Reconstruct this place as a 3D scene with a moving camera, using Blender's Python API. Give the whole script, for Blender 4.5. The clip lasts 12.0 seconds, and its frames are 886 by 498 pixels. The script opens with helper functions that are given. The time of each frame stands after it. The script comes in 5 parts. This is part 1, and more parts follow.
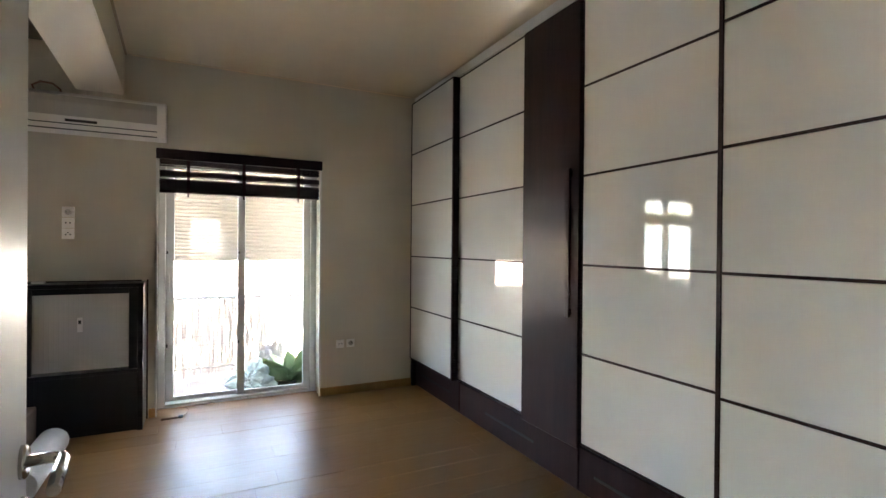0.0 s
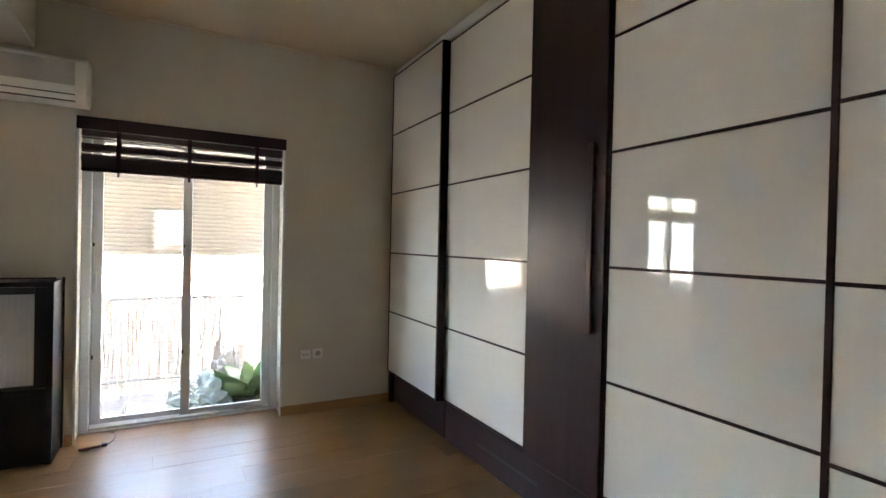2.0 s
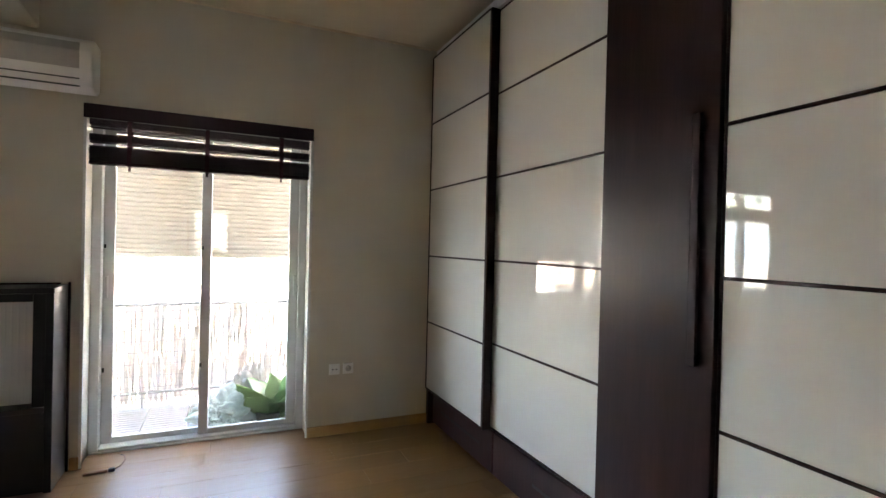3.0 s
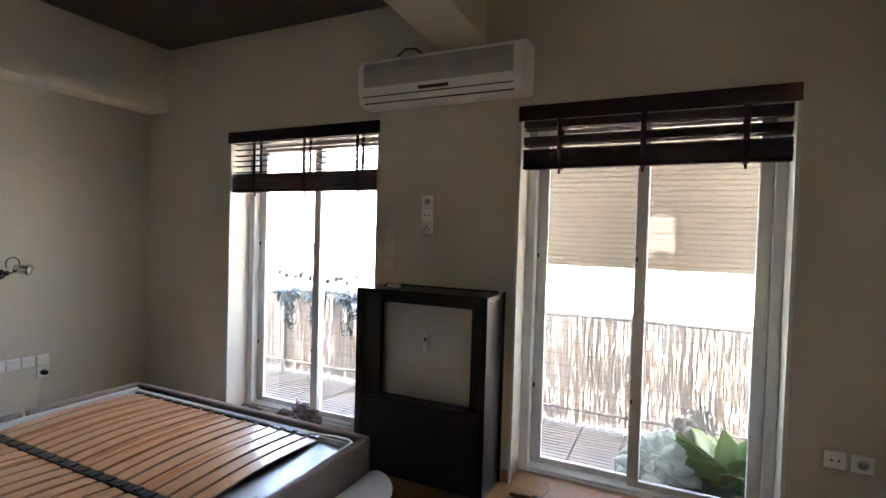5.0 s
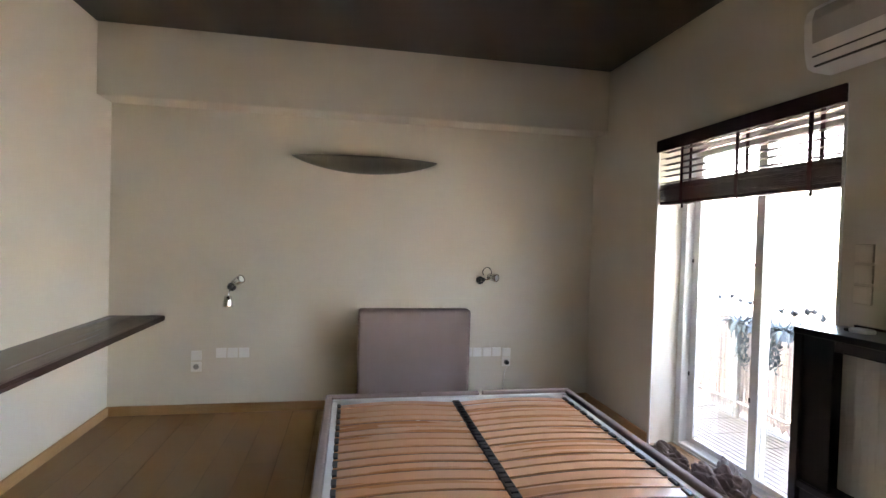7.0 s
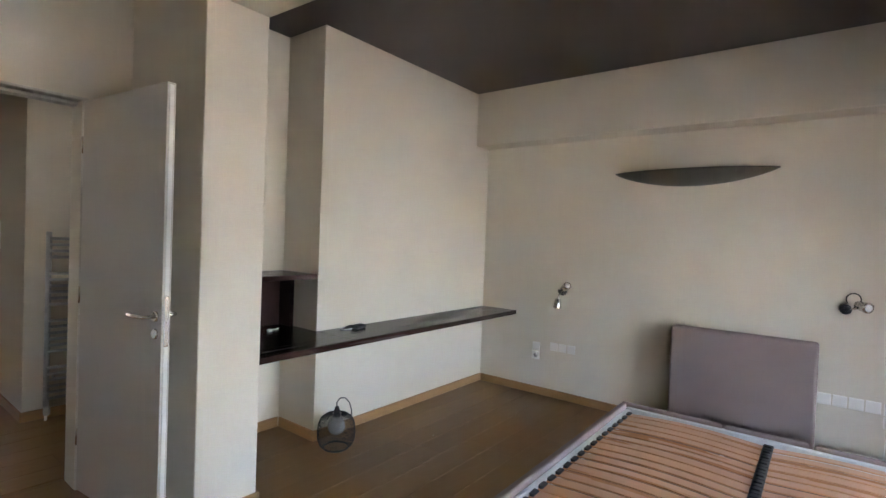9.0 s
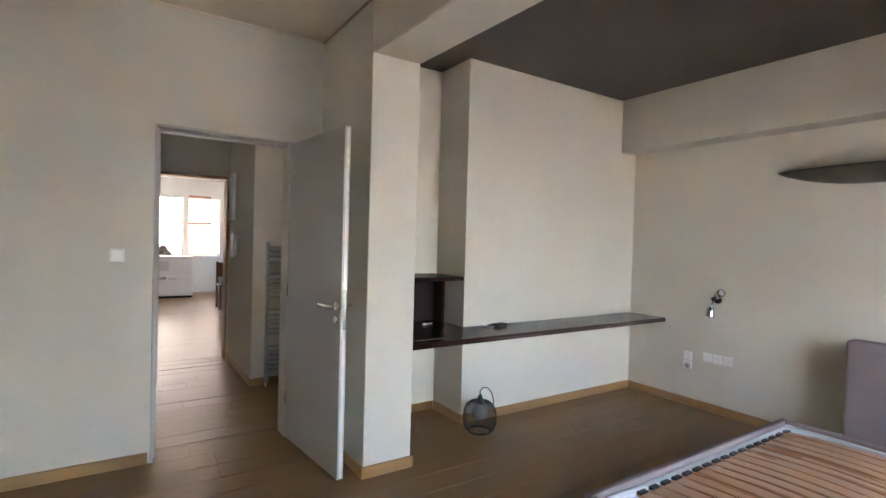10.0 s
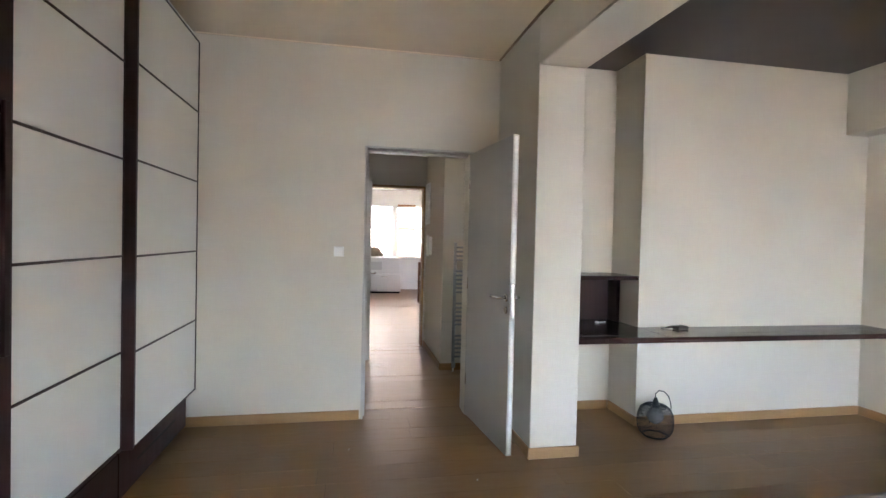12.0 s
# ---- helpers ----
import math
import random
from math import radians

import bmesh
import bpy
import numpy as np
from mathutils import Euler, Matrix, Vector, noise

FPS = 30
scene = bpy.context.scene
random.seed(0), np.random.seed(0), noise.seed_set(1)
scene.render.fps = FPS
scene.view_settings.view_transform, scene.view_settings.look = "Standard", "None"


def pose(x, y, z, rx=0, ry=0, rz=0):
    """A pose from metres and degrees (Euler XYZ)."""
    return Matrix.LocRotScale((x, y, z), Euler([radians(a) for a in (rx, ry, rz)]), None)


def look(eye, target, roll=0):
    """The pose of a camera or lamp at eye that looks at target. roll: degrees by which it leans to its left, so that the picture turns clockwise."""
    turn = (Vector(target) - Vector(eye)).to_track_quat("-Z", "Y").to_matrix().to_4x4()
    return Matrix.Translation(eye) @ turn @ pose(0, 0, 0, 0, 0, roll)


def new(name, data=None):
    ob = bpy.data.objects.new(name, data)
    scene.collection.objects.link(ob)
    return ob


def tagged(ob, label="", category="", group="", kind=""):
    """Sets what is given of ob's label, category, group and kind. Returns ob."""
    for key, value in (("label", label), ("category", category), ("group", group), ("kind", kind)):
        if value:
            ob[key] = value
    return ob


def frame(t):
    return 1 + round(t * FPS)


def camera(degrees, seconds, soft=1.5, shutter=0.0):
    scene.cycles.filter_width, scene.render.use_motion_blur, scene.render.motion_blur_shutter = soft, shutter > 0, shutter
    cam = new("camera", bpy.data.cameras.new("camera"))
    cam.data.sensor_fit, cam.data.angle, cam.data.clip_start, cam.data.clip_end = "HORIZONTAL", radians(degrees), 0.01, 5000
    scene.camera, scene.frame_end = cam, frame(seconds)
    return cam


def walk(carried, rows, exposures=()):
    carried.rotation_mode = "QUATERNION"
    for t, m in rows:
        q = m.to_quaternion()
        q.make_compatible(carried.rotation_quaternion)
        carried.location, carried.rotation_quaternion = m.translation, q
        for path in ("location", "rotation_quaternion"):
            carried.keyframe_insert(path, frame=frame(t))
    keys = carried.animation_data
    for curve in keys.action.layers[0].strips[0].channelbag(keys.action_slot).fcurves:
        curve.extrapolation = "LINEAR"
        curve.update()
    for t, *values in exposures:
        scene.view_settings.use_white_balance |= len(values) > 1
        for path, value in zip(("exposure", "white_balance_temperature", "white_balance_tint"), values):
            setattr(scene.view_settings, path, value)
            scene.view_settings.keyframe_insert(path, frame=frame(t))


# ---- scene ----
cam = camera(84.1, 12.0)
PATH = [
    (0, (0.181, -0.037, 1.38), (1.071, 1.754, 1.372), 0.5),
    (0.5, (0.262, 0.053, 1.385), (1.184, 1.828, 1.374), 0.7),
    (1, (0.367, 0.162, 1.387), (1.31, 1.925, 1.367), 0.7),
    (1.5, (0.414, 0.319, 1.376), (1.37, 2.076, 1.354), 0.8),
    (2, (0.452, 0.547, 1.369), (1.406, 2.305, 1.35), 1.3),
    (2.5, (0.526, 0.773, 1.358), (1.476, 2.533, 1.339), 1.4),
    (2.7, (0.584, 0.865, 1.367), (1.507, 2.639, 1.349), 1.4),
    (4.3, (0.671, 1.541, 1.376), (0.495, 3.534, 1.354), 1.5),
    (4.5, (0.682, 1.617, 1.378), (0.32, 3.584, 1.353), 1.4),
    (5, (0.686, 1.792, 1.407), (-0.163, 3.602, 1.357), 1.7),
    (5.5, (0.602, 1.963, 1.4), (-0.66, 3.514, 1.348), 1.8),
    (6, (0.583, 2.133, 1.392), (-1.011, 3.34, 1.345), 1.7),
    (6.5, (0.646, 2.32, 1.39), (-1.208, 3.069, 1.349), 1.7),
    (7, (0.74, 2.382, 1.413), (-1.226, 2.751, 1.373), 1.7),
    (7.5, (0.83, 2.455, 1.384), (-1.169, 2.39, 1.352), 1.3),
    (7.7, (0.855, 2.525, 1.35), (-1.128, 2.266, 1.334), 1.2),
    (9.3, (0.907, 3.489, 1.452), (-0.518, 2.087, 1.403), 1.8),
    (9.5, (0.917, 3.556, 1.443), (-0.393, 2.045, 1.4), 1.4),
    (10, (1.009, 3.725, 1.444), (-0.088, 2.052, 1.408), 1.6),
    (10.5, (1.029, 3.844, 1.452), (0.097, 2.075, 1.403), 1.6),
    (11, (1.008, 3.935, 1.427), (0.288, 2.07, 1.382), 1.2),
    (11.5, (0.967, 4.001, 1.408), (0.466, 2.065, 1.37), 1.2),
    (12, (0.951, 4.031, 1.408), (0.576, 2.067, 1.37), 1.3),
]
EXPOSURES = [(0.0, 6.33, 7200, 17), (2.7, 6.28, 7150, 17), (4.3, 5.82, 7450, 19), (5.0, 5.56, 7550, 20), (5.5, 5.46, 7600, 20), (6.5, 6.02, 7550, 21),
             (7.7, 6.05, 7450, 22), (9.5, 6.18, 6850, 20), (12.0, 6.39, 6700, 20)]
walk(cam, [(t, look(eye, target, roll)) for t, eye, target, roll in PATH], EXPOSURES)

# ---- world, sun and exposure ----
world = bpy.data.worlds.new("sky")
scene.world = world
world.use_nodes = True
wn = world.node_tree
sky = wn.nodes.new("ShaderNodeTexSky")
sky.sky_type = "NISHITA"
sky.sun_disc = False
sky.sun_elevation = radians(51)
sky.sun_rotation = radians(111.8)
sky.air_density, sky.dust_density = 1.2, 2.0
wn.links.new(sky.outputs[0], wn.nodes["Background"].inputs[0])
wn.nodes["Background"].inputs[1].default_value = 0.15
sun = new("sun", bpy.data.lights.new("sun", "SUN"))
sun.data.energy, sun.data.angle, sun.data.color = 5.0, radians(0.5), (1.0, 0.95, 0.87)
sun.matrix_world = look((15, -6, 20), (0, 0, 0))


# ---- materials ----
def mat(name, base, rough=0.5, metal=0.0, vary=0.12, scale=3.0, fine=60.0, bump=0.05, stretch=(1, 1, 1), coat=0.0,
        coat_rough=0.03, random=0.0, dirt=0.0, island=0.0, spec=0.5):
    """A node material: base colour varied at two scales, a little relief, roughness that wanders."""
    m = bpy.data.materials.new(name)
    m.use_nodes = True
    t, b = m.node_tree, m.node_tree.nodes["Principled BSDF"]
    co, mp = t.nodes.new("ShaderNodeTexCoord"), t.nodes.new("ShaderNodeMapping")
    mp.inputs["Scale"].default_value = stretch
    t.links.new(co.outputs["Object"], mp.inputs[0])
    vec = mp.outputs[0]
    if random or island:
        src = t.nodes.new("ShaderNodeObjectInfo" if random else "ShaderNodeNewGeometry")
        rnd = src.outputs["Random" if random else "Random Per Island"]
        shift = t.nodes.new("ShaderNodeVectorMath")
        shift.operation = "MULTIPLY_ADD"
        t.links.new(rnd, shift.inputs[0])
        shift.inputs[1].default_value = (17, 31, 23)
        t.links.new(vec, shift.inputs[2])
        vec = shift.outputs[0]
    big, small = t.nodes.new("ShaderNodeTexNoise"), t.nodes.new("ShaderNodeTexNoise")
    for n, s, d in ((big, scale, 3), (small, fine, 4)):
        n.inputs["Scale"].default_value, n.inputs["Detail"].default_value = s, d
        t.links.new(vec, n.inputs["Vector"])
    mixed = t.nodes.new("ShaderNodeMath")
    mixed.operation = "MULTIPLY_ADD"
    t.links.new(small.outputs[0], mixed.inputs[0])
    mixed.inputs[1].default_value = 0.5
    t.links.new(big.outputs[0], mixed.inputs[2])
    value = mixed.outputs[0]
    if random or island:
        add = t.nodes.new("ShaderNodeMath")
        add.operation = "MULTIPLY_ADD"
        t.links.new(rnd, add.inputs[0])
        add.inputs[1].default_value = random or island
        t.links.new(value, add.inputs[2])
        value = add.outputs[0]
    ramp = t.nodes.new("ShaderNodeMapRange")
    top = 1.05 + (random or island)
    ramp.inputs[1].default_value, ramp.inputs[2].default_value = 0.42, top
    ramp.inputs[3].default_value, ramp.inputs[4].default_value = 1 - vary, 1 + vary
    t.links.new(value, ramp.inputs[0])
    col = t.nodes.new("ShaderNodeVectorMath")
    col.operation = "SCALE"
    col.inputs[0].default_value = base
    t.links.new(ramp.outputs[0], col.inputs["Scale"])
    out = col.outputs[0]
    if dirt:
        d = t.nodes.new("ShaderNodeTexNoise")
        d.inputs["Scale"].default_value, d.inputs["Detail"].default_value = 1.3, 6
        t.links.new(vec, d.inputs["Vector"])
        r = t.nodes.new("ShaderNodeMapRange")
        r.inputs[1].default_value, r.inputs[2].default_value = 0.55, 0.75
        r.inputs[3].default_value, r.inputs[4].default_value = 0.0, dirt
        t.links.new(d.outputs[0], r.inputs[0])
        mix = t.nodes.new("ShaderNodeMix")
        mix.data_type = "RGBA"
        t.links.new(r.outputs[0], mix.inputs[0])
        t.links.new(out, mix.inputs[6])
        mix.inputs[7].default_value = (base[0] * 0.6, base[1] * 0.57, base[2] * 0.52, 1)
        out = mix.outputs[2]
    t.links.new(out, b.inputs["Base Color"])
    rr = t.nodes.new("ShaderNodeMapRange")
    rr.inputs[1].default_value, rr.inputs[2].default_value = 0.3, 0.7
    rr.inputs[3].default_value, rr.inputs[4].default_value = rough * 0.85, min(1, rough * 1.15)
    t.links.new(big.outputs[0], rr.inputs[0])
    t.links.new(rr.outputs[0], b.inputs["Roughness"])
    b.inputs["Metallic"].default_value = metal
    b.inputs["Specular IOR Level"].default_value = spec
    b.inputs["Coat Weight"].default_value, b.inputs["Coat Roughness"].default_value = coat, coat_rough
    if bump:
        bp = t.nodes.new("ShaderNodeBump")
        bp.inputs["Strength"].default_value, bp.inputs["Distance"].default_value = bump, 0.01
        t.links.new(small.outputs[0], bp.inputs["Height"])
        t.links.new(bp.outputs[0], b.inputs["Normal"])
    return m


M_WALL = mat("wall_paint", (0.72, 0.665, 0.56), 0.75, vary=0.05, scale=1.2, fine=140, bump=0.08, dirt=0.10)
# wall paint darkened for the window wall: its backlit shade is in the colour
M_WALL_BACKLIT = mat("window_wall_paint", (0.65, 0.598, 0.50), 0.75, vary=0.05, scale=1.2, fine=140, bump=0.08, dirt=0.10)
# bed wall colour tuned apart to how it is lit; ends near wall_paint's lightness
M_WALLW = mat("bed_wall_tone", (0.72, 0.665, 0.55), 0.75, vary=0.05, scale=1.2, fine=140, bump=0.08, dirt=0.10)
M_CEIL = mat("beige_ceiling", (0.86, 0.735, 0.56), 0.22, vary=0.04, scale=0.8, fine=8, bump=0.012, coat=0.6, coat_rough=0.14)
M_CEILW = mat("brown_ceiling", (0.054, 0.034, 0.026), 0.33, vary=0.06, scale=0.8, fine=10, bump=0.01, spec=0.38)
M_WHITE = mat("white_paint", (0.76, 0.75, 0.72), 0.45, vary=0.04, scale=2, fine=90, bump=0.03)
M_ALU = mat("white_aluminium", (0.62, 0.62, 0.60), 0.35, vary=0.05, scale=2, fine=40, bump=0.01, dirt=0.1)
M_WENGE = mat("wenge_veneer", (0.030, 0.0125, 0.0115), 0.36, vary=0.4, scale=4, fine=30, bump=0.05, stretch=(3, 3, 0.25), spec=0.2)
M_WENGEH = mat("wenge_board", (0.032, 0.014, 0.012), 0.25, vary=0.4, scale=4, fine=30, bump=0.04, stretch=(0.25, 4, 4), spec=0.35)
M_BLACK = mat("black_lacquer", (0.011, 0.010, 0.012), 0.35, vary=0.15, scale=4, fine=40, bump=0.02, spec=0.25)
M_BLIND = mat("blind_slat", (0.030, 0.0115, 0.0165), 0.45, spec=0.25, vary=0.3, scale=5, fine=50, bump=0.03, stretch=(0.3, 3, 3))
M_TAPE = mat("blind_tape", (0.055, 0.016, 0.024), 0.85, vary=0.2, scale=20, fine=300, bump=0.2)
M_LACQ = mat("cream_glass", (0.82, 0.80, 0.735), 0.008, vary=0.015, scale=1.0, fine=3, bump=0.0, spec=0.5)
M_BASE = mat("skirting_oak", (0.42, 0.24, 0.10), 0.4, vary=0.2, scale=3, fine=50, bump=0.05, stretch=(0.5, 0.5, 4))
def plank_material():
    """Lacquered oak laminate: every board has its own tone, a fine grain and a slightly wavy gloss."""
    m = mat("oak_plank", (0.275, 0.145, 0.058), 0.30, vary=0.08, scale=50, fine=220, bump=0.0, stretch=(0.06, 1, 1), random=4.0, spec=0.34)
    t, b = m.node_tree, m.node_tree.nodes["Principled BSDF"]
    co, mp = t.nodes.new("ShaderNodeTexCoord"), t.nodes.new("ShaderNodeMapping")
    mp.inputs["Scale"].default_value = (0.35, 1, 1)
    t.links.new(co.outputs["Object"], mp.inputs[0])
    wave = t.nodes.new("ShaderNodeTexNoise")
    wave.inputs["Scale"].default_value, wave.inputs["Detail"].default_value = 16, 2
    t.links.new(mp.outputs[0], wave.inputs["Vector"])
    bp = t.nodes.new("ShaderNodeBump")
    bp.inputs["Strength"].default_value, bp.inputs["Distance"].default_value = 1.0, 0.0020
    t.links.new(wave.outputs[0], bp.inputs["Height"])
    t.links.new(bp.outputs[0], b.inputs["Normal"])
    for link in list(b.inputs["Roughness"].links):
        t.links.remove(link)
    b.inputs["Roughness"].default_value = 0.37
    return m


M_FLOOR = plank_material()
M_JOINT = mat("plank_joint", (0.12, 0.07, 0.035), 0.8, vary=0.2)
M_TRIM = mat("tan_edge_profile", (0.30, 0.21, 0.13), 0.5, vary=0.1, bump=0.0)
M_FABRIC = mat("mauve_fabric", (0.25, 0.192, 0.178), 0.9, vary=0.12, scale=3, fine=350, bump=0.25, dirt=0.15)
M_SLAT = mat("beech_slat", (0.58, 0.275, 0.14), 0.3, vary=0.12, scale=2, fine=30, bump=0.03, stretch=(5, 0.4, 1), random=0.3, coat=0.4, coat_rough=0.18)
M_BLKPL = mat("black_plastic", (0.02, 0.02, 0.022), 0.45, vary=0.1, bump=0.03)
M_GREYMET = mat("grey_steel_tube", (0.62, 0.63, 0.63), 0.35, metal=0.0, vary=0.08, bump=0.02)
M_FOOT = mat("dark_steel_plate", (0.10, 0.10, 0.105), 0.3, vary=0.12, bump=0.02)
M_CHROME = mat("brushed_nickel", (0.62, 0.61, 0.59), 0.22, metal=1.0, vary=0.05, scale=10, fine=200, bump=0.01)
M_PLASTIC = mat("white_plastic", (0.90, 0.89, 0.86), 0.35, vary=0.03, bump=0.0)
M_RADIATOR = mat("radiator_enamel", (0.60, 0.59, 0.56), 0.4, vary=0.04, bump=0.0)
M_ACGREY = mat("grey_plastic_grille", (0.50, 0.48, 0.45), 0.5, vary=0.05, bump=0.05)
# grey that puts the recess shade of a socket well into the colour
M_WELL = mat("shaded_socket_well", (0.42, 0.41, 0.39), 0.5, vary=0.05, bump=0.0)
M_DARK = mat("dark_slot", (0.03, 0.03, 0.03), 0.6, vary=0.1, bump=0.0)
M_DOOR = mat("greige_door_paint", (0.57, 0.54, 0.49), 0.4, vary=0.05, scale=1.5, fine=90, bump=0.02, dirt=0.08)
M_TOWEL = mat("grey_radiator_paint", (0.42, 0.43, 0.43), 0.35, vary=0.05, bump=0.0)
M_OLIVE = mat("grey_olive_metal", (0.13, 0.122, 0.092), 0.5, metal=0.3, vary=0.12, scale=5, fine=80, bump=0.03)
M_CANE = mat("reed_cane", (0.56, 0.51, 0.475), 0.8, vary=0.5, scale=4, fine=60, bump=0.1, stretch=(2, 2, 0.4), island=0.5)
M_RAIL = mat("grey_rail_paint", (0.28, 0.28, 0.27), 0.5, vary=0.1, bump=0.03)
M_DECK = mat("weathered_deck", (0.125, 0.118, 0.11), 0.75, vary=0.2, scale=3, fine=60, bump=0.1, stretch=(4, 0.6, 1), random=0.3)
M_SHADE = mat("beige_shutter", (0.235, 0.205, 0.175), 0.6, vary=0.06, scale=2, fine=40, bump=0.02)
M_LEAF = mat("leaf", (0.14, 0.21, 0.085), 0.4, vary=0.35, scale=9, fine=60, bump=0.1, island=0.4)
M_BLUELEAF = mat("grey_green_leaf", (0.07, 0.105, 0.125), 0.5, vary=0.3, scale=9, fine=60, bump=0.1, island=0.4)
M_BAG = mat("white_plastic_bag", (0.40, 0.45, 0.41), 0.35, vary=0.25, scale=8, fine=40, bump=0.2)
M_BAG2 = mat("clear_plastic_bag", (0.36, 0.34, 0.32), 0.3, vary=0.1, scale=8, fine=40, bump=0.2)
M_POT = mat("dark_pot", (0.05, 0.06, 0.04), 0.8, vary=0.15, fine=80, bump=0.1)
M_BLUE = mat("blue_grey_metal", (0.16, 0.22, 0.27), 0.5, vary=0.12, bump=0.02)
M_CLOTH = mat("brown_cloth", (0.115, 0.075, 0.06), 0.85, vary=0.3, scale=12, fine=200, bump=0.3)
M_CLOTH2 = mat("grey_cloth", (0.42, 0.41, 0.40), 0.9, vary=0.15, scale=12, fine=200, bump=0.3)
M_FOAM = mat("white_foam", (0.62, 0.61, 0.60), 0.85, vary=0.08, scale=12, fine=160, bump=0.2)
M_STUCCO = mat("pale_render", (0.66, 0.63, 0.57), 0.85, vary=0.1, scale=0.3, fine=20, bump=0.1)
M_OCHRE = mat("ochre_render", (0.55, 0.45, 0.36), 0.85, vary=0.1, scale=0.3, fine=20, bump=0.1)
M_WINDK = mat("far_window", (0.08, 0.10, 0.12), 0.15, vary=0.2, bump=0.0)
M_HILL = mat("far_hills", (0.10, 0.14, 0.17), 0.95, vary=0.25, scale=0.004, fine=0.05, bump=0.0)
M_GROUND = mat("city_ground", (0.28, 0.265, 0.24), 0.9, vary=0.4, scale=0.05, fine=0.6, bump=0.0)
M_ORANGE = mat("orange_wood_blind", (0.42, 0.19, 0.085), 0.5, vary=0.15, stretch=(0.3, 3, 3), fine=50)
M_BROWNWD = mat("brown_wood", (0.20, 0.09, 0.045), 0.4, vary=0.3, stretch=(3, 3, 0.4), fine=40)
M_STONE = mat("tan_stone", (0.34, 0.27, 0.20), 0.8, vary=0.3, scale=8, fine=60, bump=0.3)
M_PLATE = mat("cream_plate_plastic", (0.88, 0.86, 0.80), 0.4, vary=0.03, bump=0.0)
M_GLOBE = mat("smoked_glass_globe", (0.30, 0.30, 0.29), 0.15, vary=0.05, bump=0.0)
M_WIRE = mat("black_wire", (0.018, 0.018, 0.018), 0.5, metal=0.3, vary=0.1, bump=0.0)
M_FROST = mat("frosted_glass", (0.75, 0.75, 0.73), 0.4, vary=0.03, bump=0.0)


def glass(name, tint=(0.97, 0.985, 0.98), rough=0.0):
    m = bpy.data.materials.new(name)
    m.use_nodes = True
    t = m.node_tree
    b = t.nodes["Principled BSDF"]
    b.inputs["Base Color"].default_value = (*tint, 1)
    b.inputs["Roughness"].default_value = rough
    b.inputs["Transmission Weight"].default_value = 1.0
    b.inputs["IOR"].default_value = 1.45
    return m


M_GLASS = glass("window_glass")


def let_through(m, share):
    """Thin stuff that passes part of the light from behind: reeds, leaves, plastic film."""
    t = m.node_tree
    b, out = t.nodes["Principled BSDF"], t.nodes["Material Output"]
    back, mix = t.nodes.new("ShaderNodeBsdfTranslucent"), t.nodes.new("ShaderNodeMixShader")
    t.links.new(b.inputs["Base Color"].links[0].from_socket, back.inputs["Color"])
    mix.inputs[0].default_value = share
    t.links.new(b.outputs[0], mix.inputs[1])
    t.links.new(back.outputs[0], mix.inputs[2])
    t.links.new(mix.outputs[0], out.inputs["Surface"])


for m, share in ((M_CANE, 0.45), (M_LEAF, 0.45), (M_BLUELEAF, 0.25), (M_BAG, 0.5), (M_BAG2, 0.55), (M_SHADE, 0.25)):
    let_through(m, share)


# ---- mesh helpers ----
def box(x0, x1, y0, y1, z0, z1, bev=0.0, seg=1):
    bm = bmesh.new()
    v = [bm.verts.new((x, y, z)) for x in (x0, x1) for y in (y0, y1) for z in (z0, z1)]
    for q in ((0, 1, 3, 2), (4, 6, 7, 5), (0, 4, 5, 1), (2, 3, 7, 6), (0, 2, 6, 4), (1, 5, 7, 3)):
        bm.faces.new([v[i] for i in q])
    bmesh.ops.recalc_face_normals(bm, faces=bm.faces)
    if bev:
        bmesh.ops.bevel(bm, geom=bm.edges[:], offset=bev, segments=seg, affect="EDGES", profile=0.5)
    return bm


def prism(points, a0, a1, axis="y", bev=0.0, seg=2):
    """A closed outline, in the two other axes' order, drawn out along an axis."""
    bm = bmesh.new()
    put = {"x": lambda p, a: (a, p[0], p[1]), "y": lambda p, a: (p[0], a, p[1]), "z": lambda p, a: (p[0], p[1], a)}[axis]
    lo = [bm.verts.new(put(p, a0)) for p in points]
    hi = [bm.verts.new(put(p, a1)) for p in points]
    n = len(points)
    bm.faces.new(lo)
    bm.faces.new(hi)
    for i in range(n):
        bm.faces.new((lo[i], lo[(i + 1) % n], hi[(i + 1) % n], hi[i]))
    bmesh.ops.recalc_face_normals(bm, faces=bm.faces)
    if bev:
        bmesh.ops.bevel(bm, geom=bm.edges[:], offset=bev, segments=seg, affect="EDGES", profile=0.5)
    return bm


def join(*bms):
    out = bmesh.new()
    for b in bms:
        me = bpy.data.meshes.new("tmp")
        b.to_mesh(me)
        b.free()
        out.from_mesh(me)
        bpy.data.meshes.remove(me)
    return out


def moved(bm, m):
    bmesh.ops.transform(bm, matrix=m, verts=bm.verts)
    return bm


